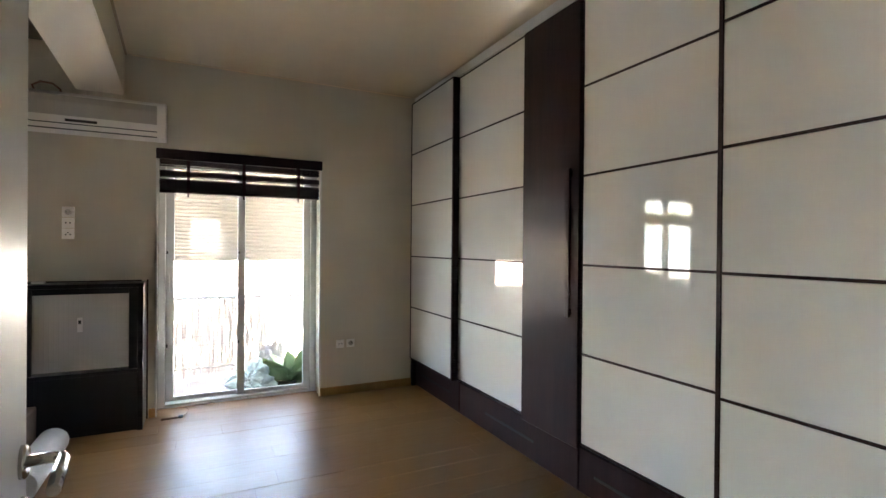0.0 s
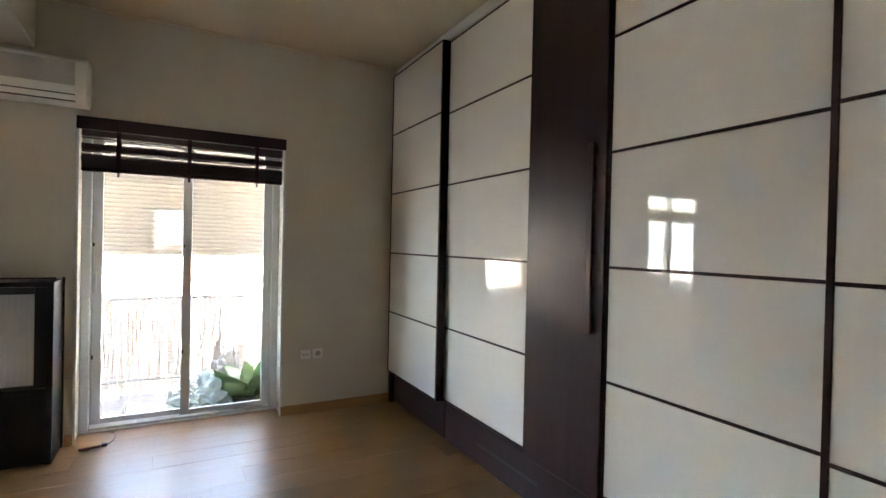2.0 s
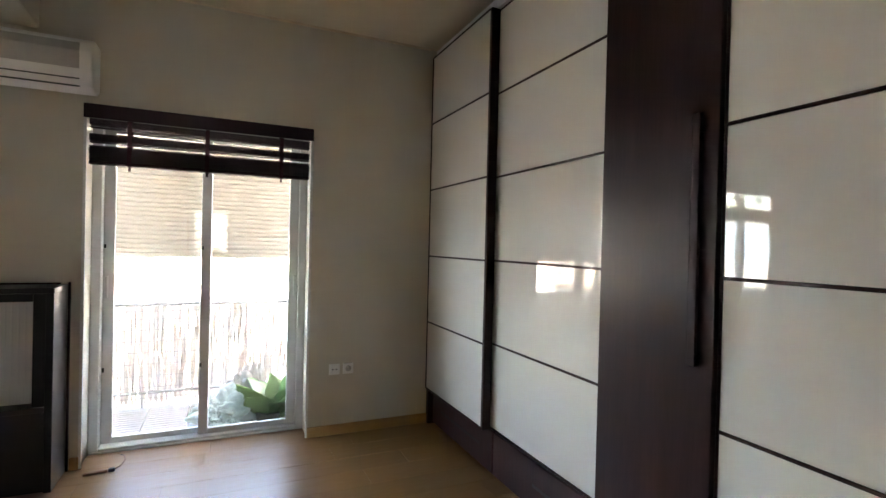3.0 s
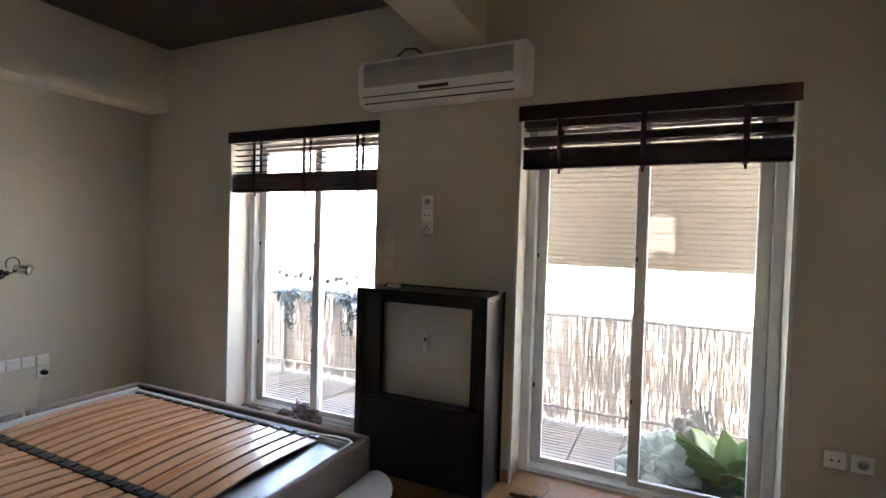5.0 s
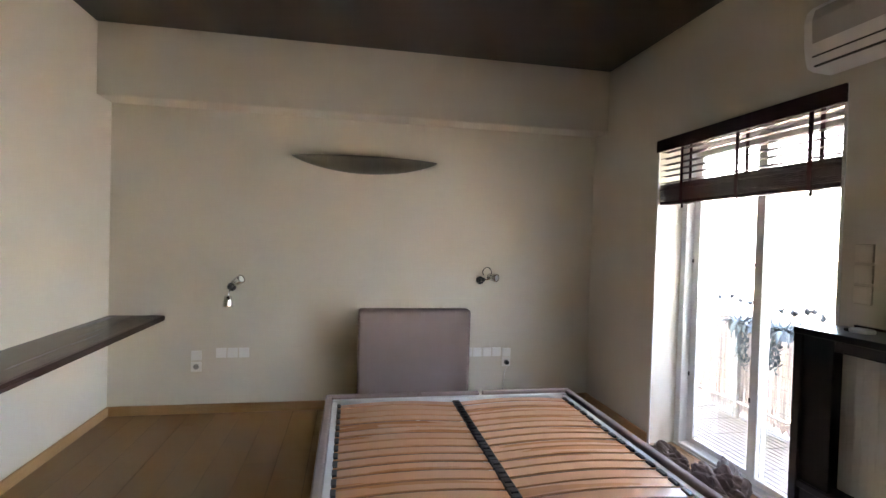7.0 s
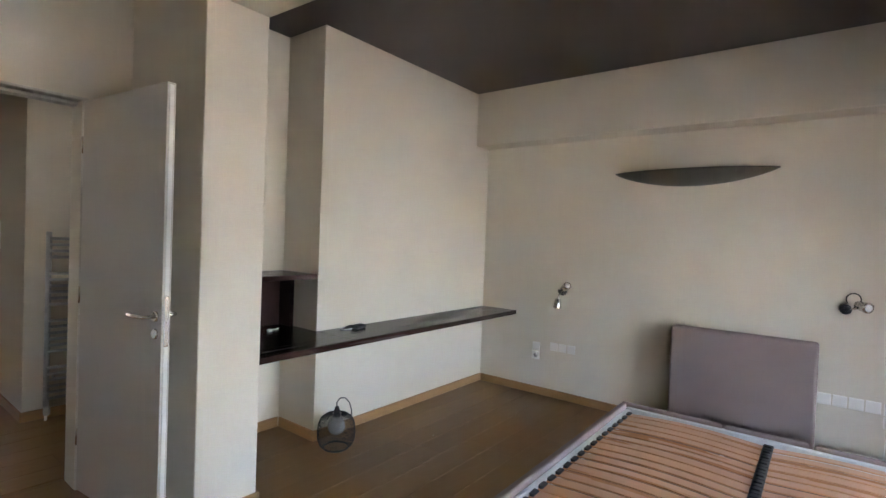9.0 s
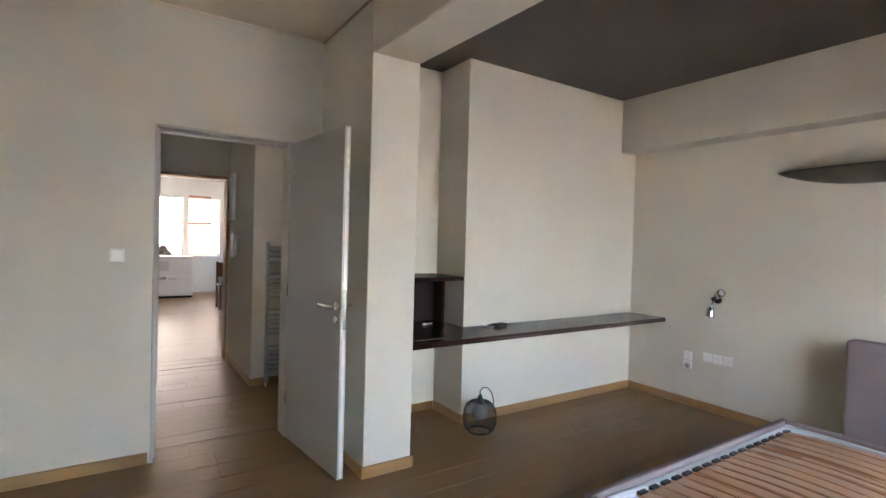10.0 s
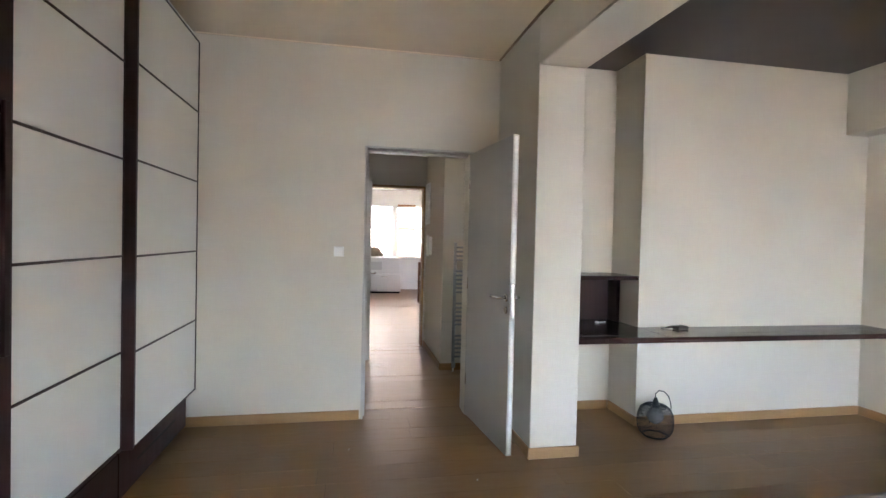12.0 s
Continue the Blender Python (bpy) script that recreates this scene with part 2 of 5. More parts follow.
def tube(points, r, sides=10, closed=False):
    """A round tube along points, with capped ends."""
    bm = bmesh.new()
    pts = [Vector(p) for p in points]
    n = len(pts)
    rings = []
    up = Vector((0.31, 0.17, 0.93)).normalized()
    for i, p in enumerate(pts):
        a = pts[i - 1] if i or closed else p
        b = pts[(i + 1) % n] if i < n - 1 or closed else p
        d = (b - a).normalized()
        if abs(d.dot(up)) > 0.95:
            up = Vector((1, 0.1, 0)).normalized()
        s = d.cross(up).normalized()
        up = s.cross(d).normalized()
        rad = r[i] if isinstance(r, (list, tuple)) else r
        rings.append([bm.verts.new(p + rad * (math.cos(k * math.tau / sides) * s + math.sin(k * math.tau / sides) * up)) for k in range(sides)])
    for i in range(n if closed else n - 1):
        a, b = rings[i], rings[(i + 1) % n]
        for k in range(sides):
            f = bm.faces.new((a[k], a[(k + 1) % sides], b[(k + 1) % sides], b[k]))
            f.smooth = True
    if not closed:
        bm.faces.new(rings[0])
        bm.faces.new(rings[-1])
    bmesh.ops.recalc_face_normals(bm, faces=bm.faces)
    return bm


def lathe(profile, centre, sides=24, axis="z"):
    """Radius and height pairs turned round an upright axis."""
    bm = bmesh.new()
    rings = []
    for r, h in profile:
        rings.append([bm.verts.new((r * math.cos(k * math.tau / sides), r * math.sin(k * math.tau / sides), h)) for k in range(sides)])
    for a, b in zip(rings, rings[1:]):
        for k in range(sides):
            f = bm.faces.new((a[k], a[(k + 1) % sides], b[(k + 1) % sides], b[k]))
            f.smooth = True
    bm.faces.new(rings[0])
    bm.faces.new(rings[-1])
    bmesh.ops.remove_doubles(bm, verts=bm.verts, dist=1e-5)
    bmesh.ops.recalc_face_normals(bm, faces=bm.faces)
    if axis == "x":
        moved(bm, pose(0, 0, 0, 0, 90, 0))
    elif axis == "y":
        moved(bm, pose(0, 0, 0, -90, 0, 0))
    return moved(bm, Matrix.Translation(centre))


def mesh_of(name, bm, material):
    me = bpy.data.meshes.new(name)
    bm.to_mesh(me)
    bm.free()
    me.materials.append(material)
    return me


def part(name, bm, material, parent, label=""):
    """One mesh object under a thing or under a part; its coordinates are the world's."""
    me = bm if isinstance(bm, bpy.types.Mesh) else mesh_of(name, bm, material)
    ob = new(name, me)
    ob.parent = parent
    ob.matrix_parent_inverse = Matrix.Translation(parent.location).inverted() if parent.type == "EMPTY" else Matrix.Identity(4)
    return tagged(ob, label)


def thing(name, at, label, category, group=""):
    ob = new(name)
    ob.location = at
    ob.empty_display_size = 0.1
    return tagged(ob, label, category, group)


def single(name, bm, material, label, category, group=""):
    return tagged(new(name, mesh_of(name, bm, material)), label, category, group)


def setting(name, bm, material, label="", category=""):
    return tagged(new(name, mesh_of(name, bm, material)), label, category, kind="structure")

# ---- the room: walls, ceilings, floor ----
XW, XE, YS, YN, ZC = -3.345, 2.70, 0.19, 4.50, 2.865
YO = 4.86                                   # outer face of the window wall
W1 = (-2.40, -1.06, 2.15)                   # window doors: x from, x to, head height
W2 = (-0.125, 1.185, 2.155)
DOOR = (0.015, 0.825, 2.100)

# same paint as the other walls, coloured darker for standing against the light
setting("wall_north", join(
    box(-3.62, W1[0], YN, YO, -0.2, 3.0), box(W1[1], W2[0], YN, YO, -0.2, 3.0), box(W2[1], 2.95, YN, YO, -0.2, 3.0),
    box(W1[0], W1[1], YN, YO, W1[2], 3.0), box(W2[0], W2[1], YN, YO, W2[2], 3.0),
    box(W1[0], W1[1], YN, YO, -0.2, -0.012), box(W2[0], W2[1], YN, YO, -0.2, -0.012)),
    M_WALL_BACKLIT, "greige painted wall with two balcony doors, darkened as backlit", "wall")
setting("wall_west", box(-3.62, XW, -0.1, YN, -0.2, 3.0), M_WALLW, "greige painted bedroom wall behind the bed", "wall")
setting("wall_east", box(XE, 2.95, -0.1, YN, -0.2, 3.0), M_WALL, "greige painted wall behind the wardrobe", "wall")
setting("wall_south", join(
    box(-0.53, DOOR[0], 0.03, YS, -0.2, 3.0), box(DOOR[1], XE, 0.03, YS, -0.2, 3.0), box(DOOR[0], DOOR[1], 0.03, YS, DOOR[2], 3.0),
    box(-1.25, -0.53, 0.03, YS, -0.2, 3.0)),
    M_WALL, "pale greige painted wall with an open doorway", "wall")
setting("chimney_breast", box(XW, -1.25, 0.03, 0.60, -0.2, 3.0), M_WALL, "pale greige painted projecting wall above the shelf", "wall")
setting("wall_pier", box(-0.545, -0.22, YS, 1.04, -0.2, 3.0, 0.004), M_WALL, "pale painted pier between the two halves of the room", "pier")
# the beam runs a little askew from the pier to the window wall
bm = bmesh.new()
for z in (2.54, 2.99):
    for x, y in ((-0.545, 1.04), (-0.22, 1.04), (-0.345, YN), (-0.655, YN)):
        bm.verts.new((x, y, z))
bm.verts.ensure_lookup_table()
for q in ((0, 1, 2, 3), (4, 5, 6, 7), (0, 1, 5, 4), (1, 2, 6, 5), (2, 3, 7, 6), (3, 0, 4, 7)):
    bm.faces.new([bm.verts[i] for i in q])
bmesh.ops.recalc_face_normals(bm, faces=bm.faces)
bmesh.ops.bevel(bm, geom=bm.edges[:], offset=0.006, segments=2, affect="EDGES")
setting("ceiling_beam", bm, M_WALL, "pale greige painted beam across the ceiling", "beam")
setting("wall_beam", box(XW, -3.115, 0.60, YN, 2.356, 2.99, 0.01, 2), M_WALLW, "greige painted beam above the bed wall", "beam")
setting("ceiling_east", box(-0.40, XE, 0.03, YN, ZC, 3.0), M_CEIL, "beige satin stretched ceiling", "ceiling")
setting("ceiling_west", box(-3.40, -0.40, 0.03, YN, ZC + 0.002, 3.0), M_CEILW, "dark brown satin ceiling over the bed", "ceiling")
# narrow shadow trim where the beige ceiling meets the beam and the walls
setting("trim", join(box(-0.215, 2.06, YS + 0.001, YS + 0.012, ZC - 0.012, ZC - 0.001),
                     box(-0.30, 2.06, YN - 0.012, YN - 0.001, ZC - 0.012, ZC - 0.001)), M_CEIL, "beige ceiling edge profile", "trim")

bm = bmesh.new()
for z in (ZC - 0.013, ZC - 0.002):
    for x, y in ((-0.2195, 1.045), (-0.205, 1.045), (-0.330, YN - 0.013), (-0.3445, YN - 0.013)):
        bm.verts.new((x, y, z))
bm.verts.ensure_lookup_table()
for q in ((0, 1, 2, 3), (4, 5, 6, 7), (0, 1, 5, 4), (1, 2, 6, 5), (2, 3, 7, 6), (3, 0, 4, 7)):
    bm.faces.new([bm.verts[i] for i in q])
bmesh.ops.recalc_face_normals(bm, faces=bm.faces)
setting("trim_beam", join(bm, box(-0.2185, -0.206, YS + 0.014, 1.044, ZC - 0.013, ZC - 0.002)), M_TRIM, "brown edge profile of the stretched ceiling along the beam", "trim")

# skirting
SK = 0.072


def skirting(x0, x1, y0, y1):
    return box(x0, x1, y0, y1, 0.0, SK, 0.003)


setting("baseboard", join(
    skirting(W2[1] + 0.012, 2.12, YN - 0.014, YN), skirting(-0.17, W2[0] - 0.012, YN - 0.014, YN), skirting(XW + 0.014, W1[0] - 0.01, YN - 0.014, YN),
    skirting(W2[1], W2[1] + 0.012, YN - 0.014, YN + 0.19), skirting(W2[0] - 0.012, W2[0], YN - 0.014, YN + 0.19),
    skirting(XW, XW + 0.014, 0.614, YN), skirting(XW, -1.25, 0.60, 0.614), skirting(-1.25, -1.236, YS + 0.014, 0.614),
    skirting(-1.236, -0.559, YS, YS + 0.014), skirting(-0.559, -0.545, YS + 0.014, 1.054), skirting(-0.545, -0.206, 1.04, 1.054),
    skirting(-0.22, -0.206, YS + 0.014, 1.04), skirting(-0.206, DOOR[0] - 0.045, YS, YS + 0.014), skirting(DOOR[1] + 0.03, 2.12, YS, YS + 0.014)),
    M_BASE, "honey oak skirting board", "skirting")

# hall and the bright room beyond it
setting("wall_hall_east", box(0.92, 1.05, -2.38, 0.03, -0.2, 2.7), M_WALL, "greige hall wall", "wall")
setting("wall_hall_corner", box(-1.30, -0.04, -2.38, -1.16, -0.2, 2.7), M_WALL, "greige hall corner wall", "wall")
# the opening is out of view, added to let daylight into the hall
setting("wall_hall_west", join(box(-1.42, -1.30, -1.16, -0.70, -0.2, 2.7), box(-1.42, -1.30, -0.46, 0.03, -0.2, 2.7), box(-1.42, -1.30, -0.70, -0.46, -0.2, 1.50),
                               box(-1.42, -1.30, -0.70, -0.46, 1.92, 2.7)), M_WALL, "greige hall wall with an unseen opening added for daylight", "wall")
setting("wall_hall_far", join(box(-1.3, 0.0, -2.52, -2.38, -0.2, 2.7), box(0.78, 1.05, -2.52, -2.38, -0.2, 2.7), box(0.0, 0.78, -2.52, -2.38, 2.085, 2.7)),
        M_WALL, "hall wall with a doorway to the living room", "wall")
setting("ceiling_hall", box(-1.42, 1.05, -2.52, 0.03, 2.6, 2.75), M_WHITE, "white hall ceiling", "ceiling")
setting("baseboard_hall", join(skirting(-0.04, -0.026, -2.38, -1.146), skirting(-1.30, -0.04, -1.16, -1.146), skirting(0.906, 0.92, -2.38, 0.03)), M_BASE, "honey oak skirting board", "skirting")
FY = -9.6
# west side has an unseen opening, added to brighten the living room
setting("wall_living", join(box(-3.2, -3.05, FY, -7.7, -0.2, 2.9), box(-3.2, -3.05, -7.2, -2.52, -0.2, 2.9), box(-3.2, -3.05, -7.7, -7.2, 2.0, 2.9), box(-3.2, -3.05, -7.7, -7.2, -0.2, 1.1), box(3.05, 3.2, FY, -2.52, -0.2, 2.9),
                            box(-3.2, -1.3, -2.52, -2.40, -0.2, 2.9), box(1.05, 3.2, -2.52, -2.40, -0.2, 2.9)), M_WHITE, "white living room wall", "wall")
setting("wall_living_far", join(box(-3.2, -1.05, FY - 0.2, FY, -0.2, 2.9), box(0.90, 3.2, FY - 0.2, FY, -0.2, 2.9), box(-1.05, 0.90, FY - 0.2, FY, -0.2, 0.90),
                                box(-1.05, 0.90, FY - 0.2, FY, 2.31, 2.9), box(-0.33, -0.235, FY - 0.2, FY, 0.90, 2.31)), M_WHITE, "white living room wall with windows", "wall")
setting("ceiling_living", box(-3.2, 3.2, FY - 0.2, -2.40, 2.75, 2.9), M_WHITE, "white living room ceiling", "ceiling")


# ---- window doors ----
def window_door(number, x0, x1, head, label):
    """A white sliding balcony door with two sashes in a deep reveal."""
    w = tagged(new("window_%d" % number), label, "window", kind="structure")
    w.location = ((x0 + x1) / 2, 4.62, 0)
    e, yf, yb = 0.055, 4.70, 4.81
    part("window_frame", join(box(x0, x0 + e, yf, yb, 0.0, head, 0.004), box(x1 - e, x1, yf, yb, 0.0, head, 0.004),
                              box(x0 + e, x1 - e, yf, yb, head - e, head, 0.004), box(x0 + e, x1 - e, yf, yb, -0.004, 0.030, 0.004)), M_ALU, w)
    mid = (x0 + x1) / 2 - 0.005
    for k, (a, b, y) in enumerate(((x0 + e, mid + 0.032, 4.775), (mid - 0.032, x1 - e, 4.738))):
        s = 0.062
        sash = part("sash", join(box(a, a + s, y - 0.016, y + 0.016, 0.037, head - e - 0.002, 0.003), box(b - s, b, y - 0.016, y + 0.016, 0.037, head - e - 0.002, 0.003),
                                 box(a + s, b - s, y - 0.016, y + 0.016, head - e - s, head - e - 0.002, 0.003), box(a + s, b - s, y - 0.016, y + 0.016, 0.037, 0.074, 0.003)), M_ALU, w)
        pane = part("pane", box(a + s - 0.006, b - s + 0.006, y - 0.003, y + 0.003, 0.068, head - e - s + 0.006), M_GLASS, sash)
        pane.visible_shadow = False
        hx = a + 0.022 if k == 0 else b - 0.022
        part("latch", box(hx - 0.008, hx + 0.008, y - 0.026, y - 0.016, 0.98, 1.12, 0.003), M_ALU, sash)
        part("stop", join(box(a + 0.004, a + 0.016, y - 0.024, y - 0.016, 1.30, 1.325, 0.002), box(a + 0.004, a + 0.016, y - 0.024, y - 0.016, 0.50, 0.53, 0.002)), M_DARK, sash, "small black rubber stop")
    part("threshold", box(x0 + 0.002, x1 - 0.002, 4.690, 4.702, 0.0, 0.012, 0.003), M_ALU, w)
    part("reveal_trim", join(box(x0 - 0.006, x0 + 0.012, YN - 0.004, YN + 0.006, 0.0, head, 0.002), box(x1 - 0.012, x1 + 0.006, YN - 0.004, YN + 0.006, 0.0, head, 0.002)), M_WHITE, w)
    return w


window_door(1, *W1, "white sliding balcony door by the bed")
window_door(2, *W2, "white sliding balcony door with two panes")


# ---- wooden venetian blinds ----
def slat(x0, x1, y, z, tilt, wide=0.05):
    bm = bmesh.new()
    ring = []
    for k in range(6):
        u = (k / 5 - 0.5) * wide
        ring.append((u * math.cos(tilt), u * math.sin(tilt) + 0.004 * (1 - (2 * k / 5 - 1) ** 2)))
    pts = ring + [(p[0], p[1] - 0.003) for p in reversed(ring)]
    lo = [bm.verts.new((x0, y + p[0], z + p[1])) for p in pts]
    hi = [bm.verts.new((x1, y + p[0], z + p[1])) for p in pts]
    bm.faces.new(lo)
    bm.faces.new(hi)
    for i in range(len(pts)):
        bm.faces.new((lo[i], lo[(i + 1) % len(pts)], hi[(i + 1) % len(pts)], hi[i]))
    bmesh.ops.recalc_face_normals(bm, faces=bm.faces)
    return bm


def blind(x0, x1, head, levels, stack, tapes, label):
    b = thing("venetian_blind", ((x0 + x1) / 2, 4.53, head), label, "blind", "wooden blinds")
    y = 4.532
    part("valance", box(x0 - 0.004, x1 + 0.004, YN - 0.018, YN - 0.002, head - 0.086, head - 0.003, 0.004, 2), M_BLIND, b)
    part("head_rail", box(x0 + 0.012, x1 - 0.012, YN + 0.004, YN + 0.058, head - 0.05, head - 0.004, 0.003), M_BLIND, b)
    for z, sag in levels:
        part("slat", moved(slat(x0 + 0.02, x1 - 0.02, y, 0, 0.02), Matrix.Translation((0, 0, z)) @ pose(0, 0, 0, 0, sag, 0)), M_BLIND, b)
    z0, z1 = stack
    n = max(2, int((z1 - z0) / 0.0048))
    for k in range(n):
        part("slat", slat(x0 + 0.02 + random.uniform(-0.003, 0.003), x1 - 0.02 + random.uniform(-0.003, 0.003), y + random.uniform(-0.004, 0.004), z0 + 0.022 + k * 0.0048, random.uniform(-0.03, 0.03)), M_BLIND, b)
    part("bottom_rail", box(x0 + 0.02, x1 - 0.02, y - 0.026, y + 0.026, z0 - 0.004, z0 + 0.018, 0.004, 2), M_BLIND, b)
    for x in tapes:
        t = join(box(x - 0.012, x + 0.012, y - 0.034, y - 0.032, z0 - 0.006, head - 0.05), box(x - 0.012, x + 0.012, y + 0.032, y + 0.034, z0 - 0.006, head - 0.05),
                 box(x - 0.012, x + 0.012, y - 0.034, y + 0.034, z0 - 0.008, z0 - 0.006))
        part("ladder_tape", t, M_TAPE, b, "dark red woven ladder tape")
        part("cord_tassel", lathe([(0.003, 0.02), (0.007, 0.004), (0.008, -0.012), (0.004, -0.016)], (x, y - 0.02, z0 - 0.02), 10), M_BLIND, b)
    return b


blind(W2[0], W2[1], W2[2], [(2.036 + 0.0048 * k, 0.25 + 0.07 * (7 - k)) for k in range(8)] + [(2.022, 0.35)]
      + [(1.943 + 0.0048 * k, 0.0) for k in range(9)] + [(1.934, 0.1)],
      (1.806, 1.896), (0.10, 0.525, 0.98), "dark wooden venetian blind drawn up above the balcony door")
blind(W1[0], W1[1], W1[2], [(2.055, 0.2), (2.015, 0.1), (1.975, 0), (1.935, 0), (1.895, 0), (1.857, -0.2)],
      (1.702, 1.818), (-2.15, -1.68, -1.23), "dark wooden venetian blind drawn up with open upper slats")


# ---- door to the hall ----
def door_leaf():
    d = tagged(new("door_1"), "open greige painted door with lever handle", "door", kind="structure")
    d.location = (0.012, 0.165, 0)
    m = pose(0.012, 0.165, 0, 0, 0, 96.0)
    w, h = 0.838, 2.096
    leaf = part("leaf", moved(box(0.0, w, -0.002, 0.038, 0.008, h, 0.002), m), M_DOOR, d)
    part("edge_strip", moved(box(w - 0.001, w + 0.004, 0.008, 0.028, 0.02, h - 0.01, 0.001), m), M_WHITE, d, "white lipping")
    part("lock_plate", moved(box(w + 0.003, w + 0.006, 0.008, 0.028, 0.90, 1.13, 0.001), m), M_CHROME, d)
    for side, y in ((-1, -0.002), (1, 0.038)):
        rose = lathe([(0.026, 0.0), (0.026, 0.007), (0.022, 0.010)], (0, 0, 0), 20, "y")
        if side < 0:
            moved(rose, pose(0, 0, 0, 0, 0, 180))
        part("rose", moved(rose, m @ Matrix.Translation((w - 0.050, y, 1.035))), M_CHROME, d)
        cyl = lathe([(0.024, 0.0), (0.024, 0.006), (0.02, 0.009)], (0, 0, 0), 20, "y")
        if side < 0:
            moved(cyl, pose(0, 0, 0, 0, 0, 180))
        part("key_rose", moved(cyl, m @ Matrix.Translation((w - 0.050, y, 0.955))), M_CHROME, d)
        yy = y + side * 0.055
        pts = [(w - 0.050, y + side * 0.004, 1.035), (w - 0.050, y + side * 0.04, 1.035), (w - 0.056, y + side * 0.052, 1.035), (w - 0.070, yy, 1.035), (w - 0.13, yy, 1.035), (w - 0.185, yy, 1.034)]
        part("door_handle", moved(tube(pts, [0.009, 0.009, 0.0095, 0.010, 0.0105, 0.009], 12), m), M_CHROME, d)
    for z in (0.25, 1.02, 1.82):
        part("hinge", tube([(0.010, 0.197, z), (0.010, 0.197, z + 0.09)], 0.007, 10), M_CHROME, d)
    part("door_frame", join(box(DOOR[1], DOOR[1] + 0.018, 0.02, YS + 0.012, 0.0, DOOR[2] + 0.016, 0.003), box(DOOR[0] - 0.028, DOOR[0] - 0.001, 0.02, YS + 0.012, 0.0, DOOR[2] + 0.016, 0.003),
                            box(DOOR[0] - 0.001, DOOR[1], 0.02, YS + 0.012, DOOR[2], DOOR[2] + 0.016, 0.003),
                            box(DOOR[1] - 0.016, DOOR[1], 0.05, 0.13, 0.0, DOOR[2], 0.002), box(DOOR[0] + 0.001, DOOR[1] - 0.016, 0.05, 0.13, DOOR[2] - 0.016, DOOR[2], 0.002)), M_DOOR, d)


door_leaf()


# ---- wardrobe ----
def wardrobe():
    w = thing("wardrobe", (2.4, 2.33, 0), "fitted wardrobe with cream glass panels and dark wenge frame", "wardrobe")
    xf, y0, y1, top = 2.08, 0.192, 4.46, 2.79
    part("carcass", box(xf + 0.066, XE - 0.03, y0 + 0.004, y1, 0.0, top, 0.002), M_WENGE, w)
    part("side_stile", box(xf - 0.01, xf + 0.06, y1 - 0.006, YN - 0.002, 0.0, top, 0.002), M_WENGE, w)
    part("top_filler", box(xf + 0.012, XE - 0.03, y0 + 0.004, YN - 0.002, top + 0.004, ZC - 0.003, 0.002), M_WHITE, w, "white filler strip under the ceiling")
    # plinth drawers
    for a, b in ((y0 + 0.004, 1.245), (1.25, 2.095), (2.10, 3.525), (3.53, y1 - 0.01)):
        dr = part("drawer_front", box(xf + 0.028, xf + 0.05, a + 0.002, b - 0.002, 0.012, 0.262, 0.003), M_WENGE, w)
        m = (a + b) / 2
        part("finger_slot", box(xf + 0.0255, xf + 0.0285, m - 0.30, m + 0.30, 0.128, 0.146, 0.001), M_DARK, dr)
    part("plinth", box(xf + 0.045, xf + 0.056, y0 + 0.004, y1, 0.0, 0.014), M_BLACK, w)
    rails = (0.28, 0.785, 1.285, 1.785, 2.285, 2.785)

    def sliding(a, b, proud, left, right, deep=0.034):
        """A glazed sliding door from y = a to b: stiles, rails and five glass panels."""
        x = xf - proud
        door = part("sliding_door", box(x + 0.018, x + 0.032, a + 0.002, b - 0.002, rails[0] - 0.004, rails[-1] - 0.002), M_WENGE, w)
        part("stile", box(x, x + deep, a, a + left, rails[0] - 0.006, rails[-1], 0.002), M_WENGE, door)
        part("stile", box(x, x + deep, b - right, b, rails[0] - 0.006, rails[-1], 0.002), M_WENGE, door)
        for z in rails:
            part("rail", box(x + 0.001, x + 0.03, a + left, b - right, z - 0.006, z + 0.006, 0.002), M_WENGE, door)
        for lo, hi in zip(rails, rails[1:]):
            part("glass_panel", box(x + 0.006, x + 0.014, a + left - 0.002, b - right + 0.002, lo + 0.004, hi - 0.004), M_LACQ, door, "cream back-painted glass")

    sliding(3.548, y1, 0.036, 0.022, 0.012, 0.058)
    sliding(2.632, 3.60, -0.024, 0.008, 0.03)
    sliding(1.20, 2.088, -0.024, 0.03, 0.010)
    sliding(y0 + 0.004, 1.236, 0.036, 0.014, 0.020, 0.058)
    dark = part("hinged_door", box(xf + 0.010, xf + 0.036, 2.092, 2.629, 0.25, 2.788, 0.003), M_WENGE, w, "dark wenge panel door")
    part("handle", join(box(xf - 0.016, xf - 0.002, 2.142, 2.176, 0.985, 1.835, 0.004, 2), box(xf - 0.004, xf + 0.012, 2.148, 2.170, 1.000, 1.03, 0.002), box(xf - 0.004, xf + 0.012, 2.148, 2.170, 1.79, 1.82, 0.002)), M_WENGE, dark, "long dark bar handle")
    w.rotation_euler = (0, 0, radians(-0.34))


wardrobe()


